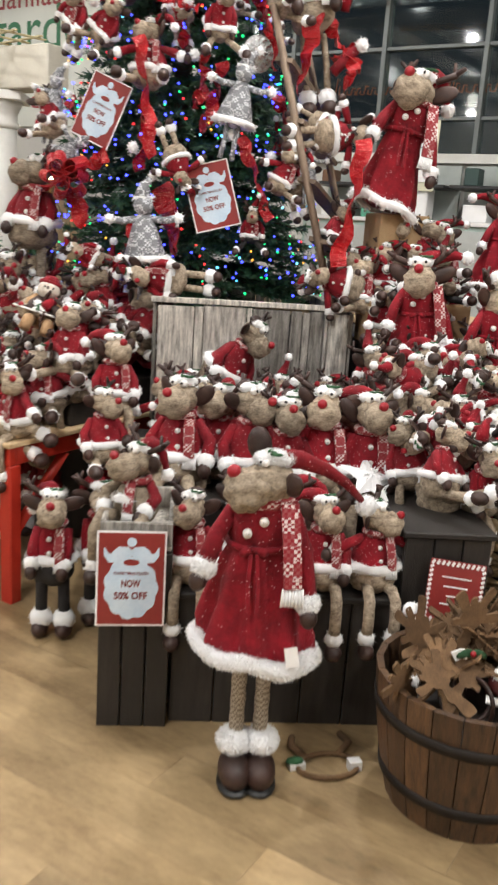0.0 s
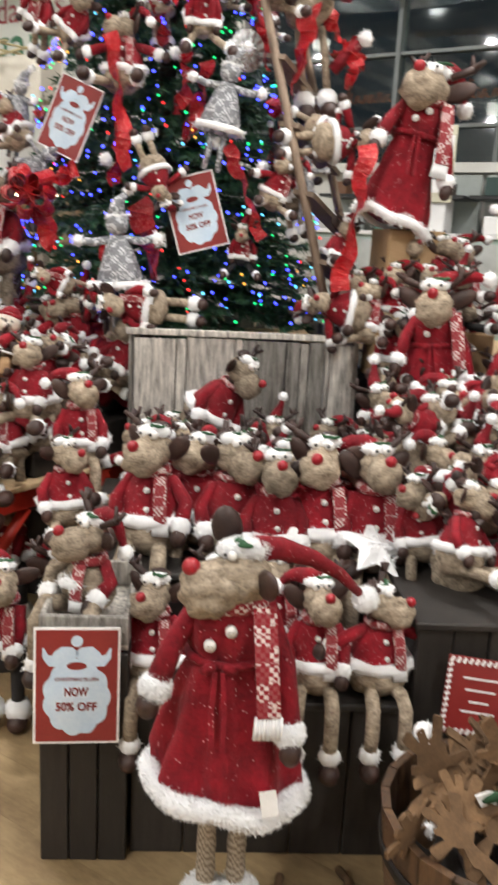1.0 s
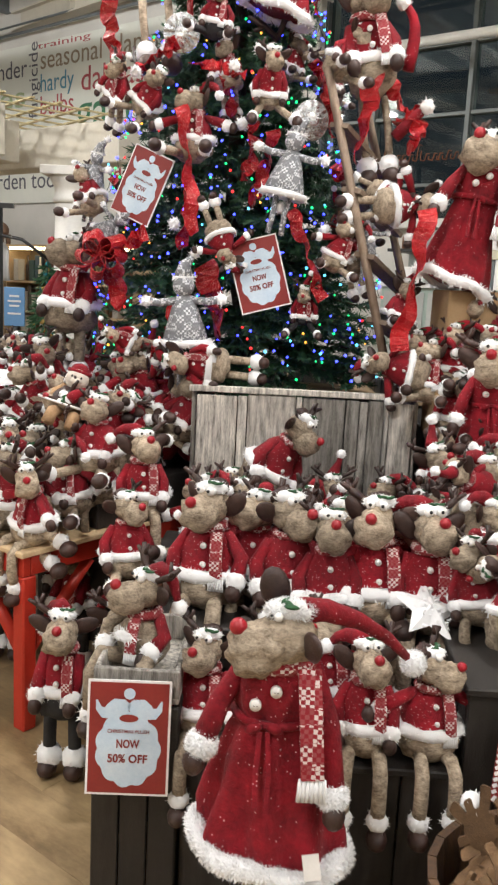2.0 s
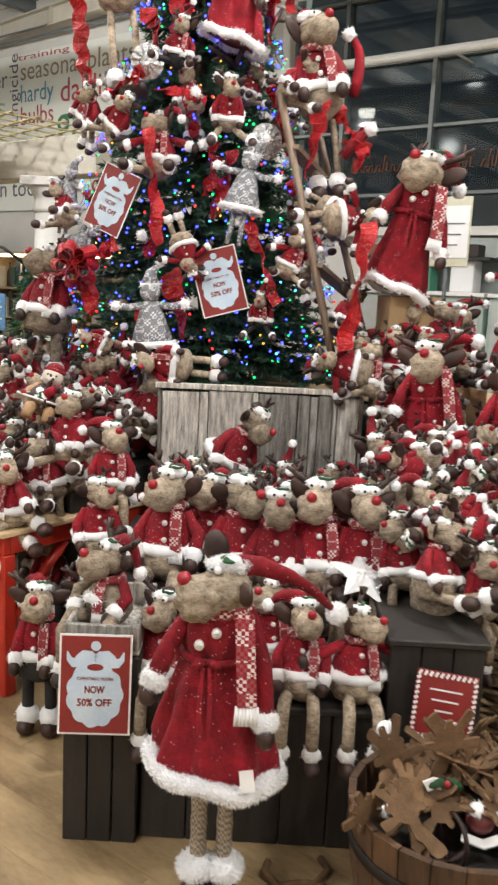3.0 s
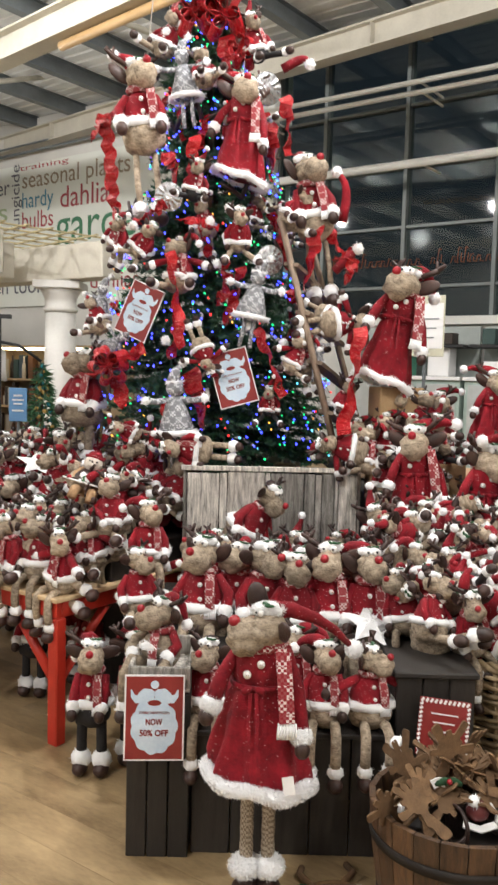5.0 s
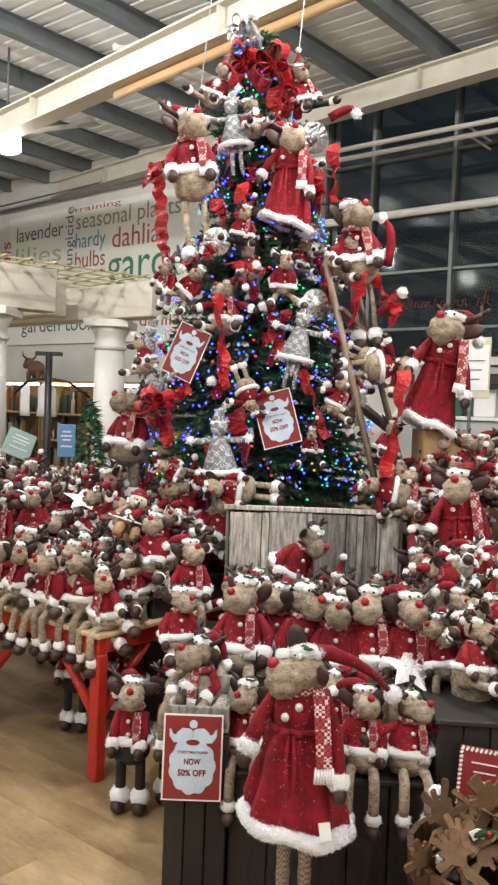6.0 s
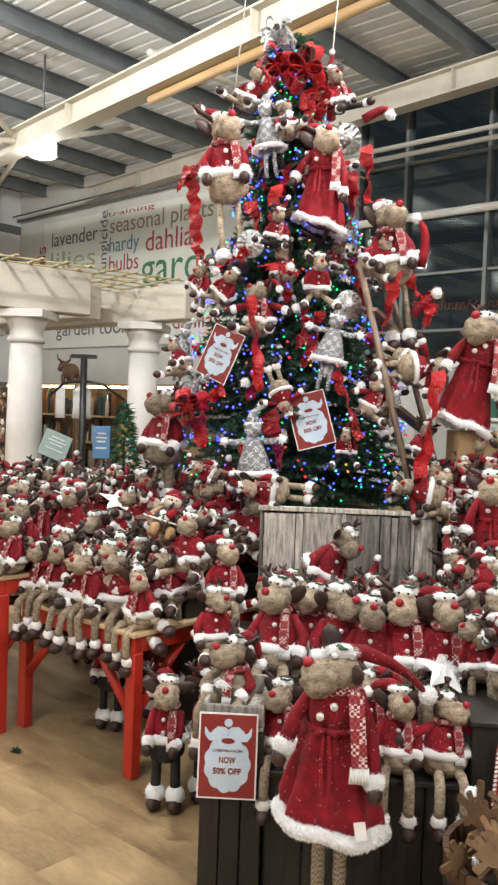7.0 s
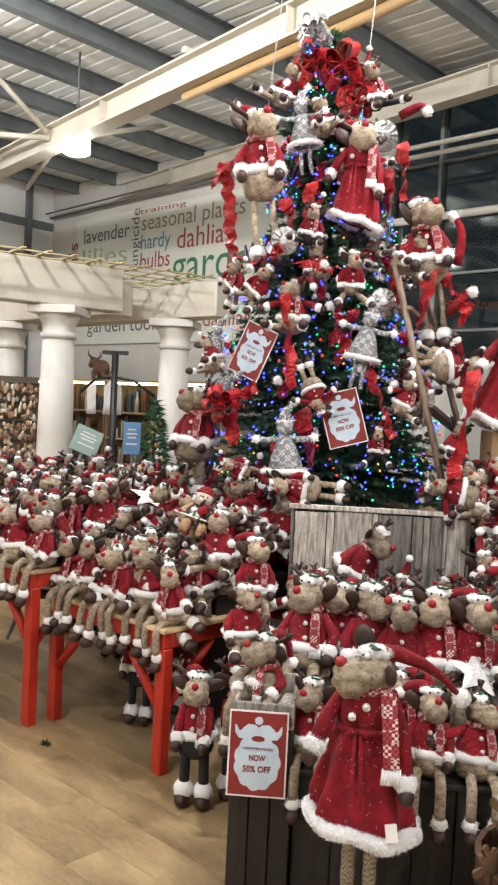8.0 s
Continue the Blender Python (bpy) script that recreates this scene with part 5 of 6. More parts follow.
def price_sign(m, label, group="price signs"):
    """A4 portrait card: red print, pale blue beard and moustache shape, sale words."""
    ob = holder("price_sign", m, label, "sign", group)
    part("board", box_shape((-0.105, -0.002, -0.1485), (0.105, 0.002, 0.1485), CARD, 0), ob)
    part("print_panel", box_shape((-0.099, -0.0032, -0.1425), (0.099, -0.0021, 0.1425), SIGNRED, 0), ob)
    s = Shape([SIGNBLUE])
    disc(s, 0, -0.028, 0.077, 0.092, -0.0040, 0, 72, 11, 0.09)
    beard = part("beard_print", s, ob, "pale blue scalloped beard shape")
    s = Shape([SIGNBLUE])
    for e in (-1, 1):
        pts = [(0.0, -0.0046, 0.074), (0.014 * e, -0.0046, 0.081), (0.030 * e, -0.0046, 0.080), (0.048 * e, -0.0046, 0.068), (0.064 * e, -0.0046, 0.065), (0.076 * e, -0.0046, 0.076), (0.082 * e, -0.0046, 0.098)]
        s.strip(pts, [0.013, 0.019, 0.023, 0.020, 0.014, 0.008, 0.002], 0, across=(0, 0, 1), thick=0.0003)
    disc(s, 0, 0.115, 0.0145, 0.0145, -0.0046, 0, 24)
    part("moustache_print", s, ob)
    s = Shape([SIGNRED])
    disc(s, 0, 0.052, 0.024, 0.010, -0.0050, 0, 20)
    part("mouth_print", s, ob)
    for text, z, w, h in (("CHRISTMAS PLUSH", 0.014, 0.105, 0.013), ("NOW", -0.024, 0.058, 0.030), ("50% OFF", -0.062, 0.100, 0.030)):
        me = lettering(text, 1.0, SIGNRED, 0.0, 0.012 if h < 0.02 else 0.028)
        ww, lo = width_of(me)
        for v in me.vertices:
            v.co = ((v.co.x - lo) * w / ww - w / 2, v.co.y * h, 0)
        part("sale_word", me, beard, m=pose(0, -0.0056, z, 90, 0, 0))
    return ob


price_sign(pose(-0.145, 2.372, 0.525, -7, 0, 3.5), "A4 sale card with red print fixed to the dark box")
price_sign(pose(-0.455, 4.12, 2.058, -6, 22, -24), "A4 sale card hung tilted on the tree")
price_sign(pose(0.067, 3.97, 1.709, -6, -16, 2), "A4 sale card hung tilted on the tree")

# ---- the tree ----
TY = 4.74
# height, radius, trunk's x
PROFILE = [(1.15, 0.70, 0.0), (1.36, 0.72, 0.0), (2.18, 0.55, -0.13), (3.2, 0.29, -0.10), (3.75, 0.15, -0.16), (4.12, 0.02, -0.18)]


def tree_at(z, k):
    for lo, hi in zip(PROFILE, PROFILE[1:]):
        if z <= hi[0]:
            return lo[k] + (hi[k] - lo[k]) * max(0, z - lo[0]) / (hi[0] - lo[0])
    return PROFILE[-1][k]


def tree_r(z):
    return tree_at(z, 1)


def tree_x(z):
    return tree_at(z, 2)


tree = holder("christmas_tree", pose(0, 0, 0), "tall dark green artificial fir crowded with plush toys and lights", "tree")
s = Shape([BARK])
s.tube([(tree_x(z), TY, z) for z in (0.702, 1.3, 2.0, 3.0, 4.05)], [0.06, 0.055, 0.045, 0.03, 0.01], 0, 10)
part("trunk", s, tree)
rnd = random.Random(31)
tiers = 15
for q in range(tiers):
    s = Shape([NEEDLE, BARK])
    s.rand = random.Random(100 + q)
    zc = 1.30 + 2.72 * q / (tiers - 1)
    nb = int(14 + 62 * tree_r(zc))
    for k in range(nb):
        a = 6.283 * k / nb + rnd.uniform(-0.15, 0.15) + q
        r = tree_r(zc) * rnd.uniform(0.74, 0.97) + 0.02
        z = zc + rnd.uniform(-0.08, 0.08)
        d = Vector((math.cos(a), math.sin(a), 0))
        b0 = Vector((tree_x(z), TY, z + 0.10 * r))
        tip = b0 + d * r + Vector((0, 0, -0.16 * r + rnd.uniform(-0.05, 0.03)))
        s.tube([b0.lerp(tip, 0.35), tip], [0.007, 0.003], 1, 4)
        twigs = [(b0.lerp(tip, 0.45), tip)]
        side = Vector((-d.y, d.x, 0))
        for f in (0.42, 0.55, 0.68, 0.80, 0.92):
            for e in (-1, 1):
                p = b0.lerp(tip, f)
                twigs.append((p, p + (d * 0.8 + side * e * 0.75 + Vector((0, 0, rnd.uniform(-0.35, 0.2)))) * rnd.uniform(0.06, 0.10)))
        for p, t in twigs:
            L = (t - p).length
            dd = (t - p).normalized()
            for i in range(int(10 + L * 150)):
                f = rnd.random()
                w = Vector((rnd.gauss(0, 1), rnd.gauss(0, 1), rnd.gauss(0, 0.8)))
                w = (w - dd * w.dot(dd)).normalized()
                b = len(s.v)
                base = p.lerp(t, f)
                out = (w + dd * 0.9).normalized() * rnd.uniform(0.030, 0.052)
                cr = out.cross(dd).normalized() * 0.0055
                s.v += [tuple(base - cr), tuple(base + cr), tuple(base + out)]
                s.face((b, b + 1, b + 2), 0, False)
    part("branch_tier", s, tree)

BULBS = [glow("bulb_" + n, c, e) for n, c, e in (("blue", (0.03, 0.04, 1.0), 9.0), ("green", (0.01, 1.0, 0.22), 1.8), ("red", (1.0, 0.03, 0.03), 2.2), ("amber", (1.0, 0.42, 0.05), 2.0), ("cyan", (0.10, 0.60, 1.0), 3.0))]
WIRE = flat("green_wire", (0.01, 0.03, 0.015), 0.6)
s = Shape(BULBS + [WIRE])
prev = None
for k in range(1150):
    f = k / 1150
    z = 1.30 + 2.7 * f ** 1.2 + rnd.uniform(-0.07, 0.07)
    a = -math.pi / 2 + 1.5 * (abs((k * 0.033) % 4 - 2) - 1) + rnd.uniform(-0.12, 0.12)
    r = tree_r(z) * rnd.uniform(0.94, 1.08) + 0.03
    p = Vector((tree_x(z) + r * math.cos(a), TY + r * math.sin(a), z))
    s.ball(p, rnd.uniform(0.0042, 0.0068), rnd.choice((0, 0, 0, 0, 0, 0, 0, 0, 0, 0, 1, 1, 1, 2, 2, 4, 4, 0, 1, 3)), 6, 4)
    if prev is not None and (p - prev).length < 0.25:
        s.tube([prev, prev.lerp(p, 0.5) - Vector((0, 0, 0.015)), p], 0.0016, 5, 3)
    prev = p
thing("fairy_lights", s, pose(0, 0, 0), "multicoloured fairy lights wound through the tree", "fairy lights", kind="stuff")

# step ladder leaning up beside the tree
lad = holder("step_ladder", pose(0, 0, 0), "old wooden step ladder standing against the tree", "ladder")
FRONT = (Vector((0.625, 3.790, 1.264)), Vector((0.300, 4.08, 2.55)))
BACK = (Vector((0.89, 4.33, 1.104)), Vector((0.50, 4.36, 2.42)))
for p, q in (FRONT, BACK):
    s = Shape([LADDER])
    s.tube([p, q], 0.018, 0, 4, 0.6)
    part("stile", s, lad)
for f in (0.22, 0.42, 0.62, 0.82):
    s = Shape([LADDER])
    s.strip([FRONT[0].lerp(FRONT[1], f), BACK[0].lerp(BACK[1], f)], 0.045, 0, across=(0.5, -0.8, 0), thick=0.010)
    part("tread", s, lad)


# ---- ribbons, baubles and bows on the tree ----
def ribbon(p, q, width, twist, sag, label="red glitter ribbon trailing down the tree"):
    s = Shape([SATIN])
    pts = bent(p, q, sag, 22, (0.5, -0.5, 0.1))
    s.strip([v + Vector((0.010 * math.sin(i * 0.9), 0.008 * math.cos(i * 1.3), 0)) for i, v in enumerate(pts)], width, 0, twist=twist, thick=0.0015)
    thing("ribbon", s, pose(0, 0, 0), label, "ribbon", "tree ribbons")


for p, q, w, tw, sag in (
        ((-0.695, 4.26, 3.13), (-0.640, 4.24, 2.82), 0.036, 0.6, 0.02), ((-0.640, 4.24, 2.84), (-0.585, 4.22, 2.54), 0.034, 1.0, -0.03), ((-0.70, 4.26, 3.13), (-0.76, 4.26, 2.99), 0.028, 1.5, 0.05),
        ((-0.292, 4.04, 2.37), (-0.215, 3.99, 1.86), 0.030, 4.0, 0.02), ((0.180, 3.97, 1.97), (0.330, 3.94, 1.62), 0.028, 3.0, 0.02), ((0.485, 4.10, 2.56), (0.430, 4.08, 2.18), 0.040, 1.8, 0.03),
        ((-0.52, 4.22, 2.53), (-0.33, 4.12, 2.63), 0.030, 3.0, 0.03), ((-0.26, 4.10, 2.55), (-0.04, 4.10, 2.51), 0.026, 3.0, 0.04), ((-0.73, 4.16, 1.70), (-0.42, 4.02, 1.86), 0.035, 9.0, 0.10),
        ((-0.70, 4.20, 1.82), (-0.52, 4.06, 1.55), 0.040, 4.0, 0.05), ((0.70, 3.76, 1.98), (0.63, 3.74, 1.44), 0.036, 3.5, 0.02), ((0.215, 4.25, 3.10), (0.245, 4.22, 2.78), 0.045, 2.0, 0.03),
        ((-0.17, 4.02, 1.74), (-0.09, 3.99, 1.44), 0.050, 1.5, 0.02), ((-0.185, 4.22, 3.02), (-0.20, 4.20, 2.70), 0.035, 1.5, 0.0), ((-0.03, 4.34, 3.60), (-0.01, 4.30, 3.28), 0.045, 1.5, 0.0),
        ((-0.26, 3.99, 1.60), (-0.36, 3.99, 1.34), 0.045, 2.0, 0.04), ((0.57, 4.15, 2.52), (0.69, 4.12, 2.36), 0.026, 3.0, -0.04), ((0.69, 4.12, 2.36), (0.66, 4.10, 2.24), 0.030, 1.5, 0.02),
        ((0.60, 4.18, 2.36), (0.70, 4.16, 2.42), 0.026, 3.0, 0.03), ((0.30, 4.22, 3.24), (0.33, 4.20, 2.92), 0.036, 2.5, 0.03), ((-0.34, 4.24, 2.93), (-0.28, 4.2, 2.78), 0.040, 1.5, 0.02)):
    ribbon(p, q, w, tw, sag)


def silver_disc(x, y, z, r, turn):
    s = Shape([SILVERFOIL])
    rings = []
    for rr, d in ((0.02, 0.0), (0.3, -0.012), (0.36, 0.004), (0.55, -0.012), (0.62, 0.006), (0.86, -0.010), (0.92, 0.008), (1.0, 0.0), (1.0, 0.016), (0.02, 0.016)):
        rings.append([(rr * r * math.cos(a), d * r / 0.07 + (0.004 * math.cos(12 * a) if 0.3 < rr < 0.95 else 0), rr * r * math.sin(a)) for a in [2 * math.pi * i / 48 for i in range(48)]])
    s.rings(rings, 0)
    thing("silver_disc_bauble", s, pose(x, y, z, 5, 0, turn), "embossed silver foil disc bauble on the tree", "bauble", "silver discs")


silver_disc(-0.310, 4.14, 2.675, 0.078, -8)
silver_disc(0.250, 4.10, 2.345, 0.080, 30)
silver_disc(0.214, 4.28, 3.300, 0.088, 35)


def bow(x, y, z, size, mat, label, loops=7):
    ob = holder("ribbon_bow", pose(x, y, z), label, "bow", "tree bows")
    rnd = random.Random(int(100 * x + 10 * z))
    for k in range(loops):
        a = 6.283 * k / loops + rnd.uniform(-0.3, 0.3)
        c = Vector((math.cos(a), -0.45 - 0.3 * rnd.random(), math.sin(a))) * size * rnd.uniform(0.8, 1.15)
        up = Vector((-math.sin(a), 0.2, math.cos(a))) * size * 0.30
        side = c.cross(up).normalized()
        s = Shape([mat])
        s.strip([c * math.sin(math.pi * i / 12) + up * math.sin(2 * math.pi * i / 12) for i in range(13)], size * 0.48, 0, across=side, thick=0.0015)
        part("loop", s, ob)
    s = Shape([mat])
    s.ball((0, -0.02, 0), size * 0.25, 0, 10, 7)
    part("knot", s, ob)


bow(-0.215, 4.42, 3.74, 0.115, SATIN, "large red glitter bow near the tree top")
bow(-0.045, 4.40, 3.72, 0.120, SATIN, "large red glitter bow near the tree top")
bow(0.055, 4.38, 3.52, 0.085, SATIN, "red glitter bow near the tree top")
bow(-0.245, 4.50, 3.97, 0.080, SILVERFOIL, "silver foil bow at the tree top")
bow(-0.17, 4.50, 3.93, 0.055, SILVERFOIL, "small silver foil bow at the tree top")
bow(-0.60, 4.04, 1.76, 0.095, SATIN, "red glitter bow low on the tree")
s = Shape([FUR])
s.rand = random.Random(12)
s.fur_ball((0, 0, 0), 0.035, 0, 160, 0.02)
thing("fur_pompom", s, pose(-0.182, 4.6, 4.135), "white fluffy pompom on the tree top", "pompom")
for x, y, z in ((-0.47, 4.33, 3.36), (0.07, 4.3, 3.30)):
    s = Shape([TWINE])
    s.tube([(x, y, z), (x + 0.14, y + 0.35, 5.65)], 0.0035, 0, 5)
    thing("hanging_cord", s, pose(0, 0, 0), "thin pale cord holding a toy from the roof", "cord", "hanging cords")

# ---- single plush toys ----
s = dress_reindeer(1, -74, 4, (-0.06, 0.21, 0.300), fine=True, flare=0.94, cant=0.13)
thing("plush_reindeer_in_dress", s, pose(0.222, 2.15, 0.0, 0, 0, 2), "big plush reindeer standing in red glitter dress, scarf and long hat", "plush toy", "plush reindeer display")

# on the boxes round it
put(BARE, -0.15, 2.60, 0.618, 0, 0, -20, 0.66, label="plush reindeer with bare belly, scarf and fur bow, seated on crate")
put(PILE[0], 0.03, 2.52, 0.465, 0, 0, 0, 0.60)
put(PILE[2], 0.36, 2.70, 0.465, 0, 0, 10, 0.60)
put(PILE[1], 0.46, 2.50, 0.465, 0, 0, -5, 0.62)
put(PILE[5], 0.625, 2.50, 0.465, 0, 0, 8, 0.60)
put(PILE[4], 0.20, 2.66, 0.465, 0, 0, 0, 0.60)
put(PILE[2], 0.86, 2.68, 0.684, 0, 60, 60, 0.62)
put(STAND, -0.48, 3.00, 0.0, 0, 0, -4, 0.74, label="plush reindeer in red jacket and dark trousers standing on floor")
put(STAND, -0.31, 3.12, 0.0, 0, 0, 14, 0.74, label="plush reindeer in red jacket and dark trousers standing on floor")
put(STAND, -0.95, 3.85, 0.0, 0, 0, -10, 0.72, label="plush reindeer standing in the shade under the table")

for u, v, k in ((0.25, 0.45, 0.74), (0.50, 0.62, 0.72), (0.78, 0.75, 0.70), (0.12, 0.80, 0.74), (1.25, 0.85, 0.72), (1.6, 0.95, 0.72)):
    p = Vector(TA) - AX * u + NX * v
    put(STAND, p.x, p.y, 0.0, 0, 0, ASKEW + 30 * v, k, label="plush reindeer standing in the shade under the table")
# dark boards added at the back to deepen the shade under the table
plank_box("plinth_box", (-0.9, 0.98, 0.0), (-0.1, 1.08, 0.58), DARKWOOD, "dark boarding added under the table to deepen its shade", "box", 4, Matrix.Translation(Vector(TA)) @ pose(0, 0, 0, 0, 0, ASKEW), group="display boxes")

# the row of larger toys behind
for i, x, y, rz, k in ((0, -0.02, 3.06, -8, 0.82), (3, 0.24, 3.04, 10, 0.80), (4, 0.37, 2.96, 0, 0.74), (0, 0.51, 3.00, 6, 0.82), (1, 0.68, 2.97, -6, 0.80), (7, 0.13, 3.16, -5, 0.74), (3, 0.62, 3.12, 15, 0.72)):
    put(PILE[i], x, y, 0.624, 0, 0, rz, k)
put(plush_star().mesh("plush_star"), 0.66, 2.82, 0.74, -58, 15, 10, 1.0, "plush_star", "white fluffy star cushion among the toys", "cushion")
put(plush_star().mesh("plush_star"), -0.98, 4.02, 1.22, -62, 10, 20, 1.0, "plush_star", "white fluffy star cushion among the toys", "cushion")
put(santa_bear().mesh("plush_bear"), -0.66, 3.66, 1.10, -8, 16, 5, 0.60, "plush_bear", "ginger plush bear with red hat and piped skirt", "plush toy")
# sprawled over and in front of the crate
put(PILE[3], 0.10, 3.58, 0.90, 25, 25, 35, 0.72)
put(PILE[4], 0.02, 3.56, 0.70, 0, 0, -15, 0.55)
put(PILE[6], 0.40, 3.56, 0.70, 0, 0, 10, 0.55)
put(PILE[2], 0.60, 3.54, 0.70, 0, 0, 0, 0.56)
put(LYING_B, 0.93, 3.78, 1.325, 0, -82, -4, 0.54, label="plush reindeer lying along the crate rim")
put(PILE[6], 0.80, 3.76, 1.26, 0, 70, 40, 0.58)

# right-hand heap
rnd = random.Random(77)
for row, (y, z, step, size) in enumerate(((2.70, 0.68, 0.165, 0.56), (2.88, 0.70, 0.16, 0.58), (3.06, 0.74, 0.155, 0.56), (3.22, 0.80, 0.15, 0.56), (3.40, 0.86, 0.15, 0.56), (3.58, 0.90, 0.15, 0.54), (3.70, 0.98, 0.15, 0.52))):
    x = 0.80 if row < 3 else (0.80 if row > 4 else -0.10)
    x += rnd.uniform(0, 0.08)
    while x < 1.95:
        tip = rnd.random() < 0.3 and x > 0.8
        put(rnd.choice(PILE), x, y + rnd.uniform(-0.05, 0.05), (z if x > 0.78 else 0.665) + rnd.uniform(-0.02, 0.05), rnd.uniform(-15, 15) + (70 if tip and rnd.random() < 0.3 else 0), rnd.choice((-70, 70)) if tip else rnd.uniform(-15, 15), rnd.uniform(-40, 40), size * rnd.uniform(0.9, 1.12))
        x += step * rnd.uniform(0.85, 1.2)

# the tall ones in dresses behind
for i, x, y, z, rz, k, ry in ((3, 1.02, 3.60, 0.58, 0, 0.92, -3), (2, 1.24, 3.52, 0.50, 8, 0.92, 5), (1, 1.49, 3.40, 0.50, -4, 0.95, 0), (1, 1.44, 4.05, 1.06, 0, 0.72, 4), (2, 1.72, 4.0, 1.04, -12, 0.78, -4),
                              (0, 1.75, 3.6, 0.76, -10, 0.85, 0), (3, 1.20, 4.15, 1.00, 20, 0.66, 0), (0, 1.62, 3.74, 0.80, 6, 0.88, 3)):
    put(DRESS[i], x, y, z, 0, ry, rz, k, "plush_reindeer_in_dress", DRESS_LABEL)
s = dress_reindeer(5, -50, 0, (0.06, 0.07, 0.10), standing=False, flare=0.80, cant=0.15)
put(s.mesh("plush_reindeer_in_dress"), 0.755, 3.90, 1.26, 0, 12, 8, 1.05, "plush_reindeer_in_dress", "large plush reindeer in red dress raised on a cardboard box")
s = Shape([CARDBOARD])
s.box((-0.12, -0.10, 0), (0.12, 0.10, 0.58), 0, bevel=0.006)
thing("cardboard_box", s, pose(0.93, 3.96, 1.103, 0, 0, 10), "brown cardboard box on the display step", "box")
for x, y, z in ((0.72, 3.86, 1.27), (0.86, 3.72, 1.12), (0.98, 3.78, 1.14), (1.12, 3.80, 1.18)):
    put(rnd.choice(PILE), x, y, z, 0, rnd.uniform(-20, 20), rnd.uniform(-30, 30), 0.50)

s = Shape([CARDBOARD])
s.box((-0.24, -0.10, 0), (0.24, 0.10, 0.20), 0, bevel=0.006)
thing("cardboard_box", s, pose(1.02, 3.84, 1.103, 0, 0, 4), "low brown cardboard box under small toys", "box")
for i, x, y, z, rz in ((2, 0.86, 3.82, 1.305, 15), (4, 0.99, 3.80, 1.305, -10), (6, 1.12, 3.82, 1.305, 5), (3, 0.92, 3.90, 1.42, 0), (4, 1.06, 3.88, 1.42, 20), (2, 0.78, 3.80, 1.24, -20)):
    put(PILE[i], x, y, z, 0, 0, rz, 0.50)

# left-hand heap on the tables
rnd = random.Random(55)
T = Vector(TA)
for row, (v, lift, step, size) in enumerate(((0.07, 0.0, 0.145, 0.62), (0.22, 0.01, 0.15, 0.60), (0.30, 0.03, 0.15, 0.58), (0.46, 0.09, 0.15, 0.58), (0.62, 0.13, 0.15, 0.56), (0.78, 0.17, 0.15, 0.56), (0.95, 0.18, 0.15, 0.54), (1.10, 0.18, 0.16, 0.54))):
    u = 0.06 + rnd.uniform(0, 0.05)
    while u < 2.35:
        p = T - AX * u + NX * (v - (0.0 if u < 0.9 else 0.14) + rnd.uniform(-0.04, 0.04))
        z = (0.70 if u < 0.9 else 0.84) + lift + rnd.uniform(-0.01, 0.04)
        if not (p.y > 3.66 and p.x > -0.42):
            hang = row == 0
            mesh = PILE[rnd.choice((0, 1, 5, 7))] if hang else rnd.choice(PILE)
            tip = (not hang) and rnd.random() < 0.18
            put(mesh, p.x, p.y, z, rnd.uniform(-8, 12), rnd.choice((-65, 65)) if tip else rnd.uniform(-10, 10), (ASKEW + rnd.uniform(-14, 14)) if hang else (ASKEW * 0.5 + rnd.uniform(-35, 35)), size * rnd.uniform(0.92, 1.15))
        u += step * rnd.uniform(0.85, 1.2)
for k in range(46):
    u, v = rnd.uniform(0.1, 2.3), rnd.uniform(0.25, 1.0)
    p = T - AX * u + NX * v
    if not (p.y > 3.66 and p.x > -0.42):
        put(rnd.choice(PILE), p.x, p.y, (0.80 if u < 1.02 else 0.92) + 0.20 * v + rnd.uniform(0, 0.05), rnd.uniform(-50, 60), rnd.choice((-80, 75, 60)), rnd.uniform(0, 360), 0.55 * rnd.uniform(0.9, 1.1))
for k in range(40):
    x, y = rnd.uniform(0.82, 1.8), rnd.uniform(2.75, 3.55)
    put(rnd.choice(PILE), x, y, 0.80 + 0.28 * (y - 2.75) + rnd.uniform(0, 0.06), rnd.uniform(-60, 60), rnd.choice((-85, 80, 60)), rnd.uniform(0, 360), 0.52 * rnd.uniform(0.9, 1.1))
put(PILE[1], -0.30, 3.42, 0.80, 0, 0, 10, 0.66)
put(PILE[3], -0.33, 3.28, 0.62, 0, 0, 20, 0.62)
put(DRESS[3], -1.42, 3.98, 0.62, 0, 0, -10, 0.60, "plush_reindeer_in_dress", DRESS_LABEL)
put(PILE[4], -0.50, 3.56, 0.92, 0, 0, -15, 0.62)

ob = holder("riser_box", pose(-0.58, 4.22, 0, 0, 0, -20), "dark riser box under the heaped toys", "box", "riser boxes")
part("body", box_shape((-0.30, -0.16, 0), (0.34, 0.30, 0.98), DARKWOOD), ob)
rnd = random.Random(91)
for k in range(26):
    x, y = rnd.uniform(-1.0, -0.24), rnd.uniform(3.80, 4.26)
    put(PILE[rnd.choice((2, 3, 4, 6, 7))], x, y, 0.94 + 0.28 * (y - 3.80) + rnd.uniform(0, 0.10), rnd.uniform(-40, 40), rnd.uniform(-60, 60), rnd.uniform(-60, 60), 0.55 * rnd.uniform(0.9, 1.1))
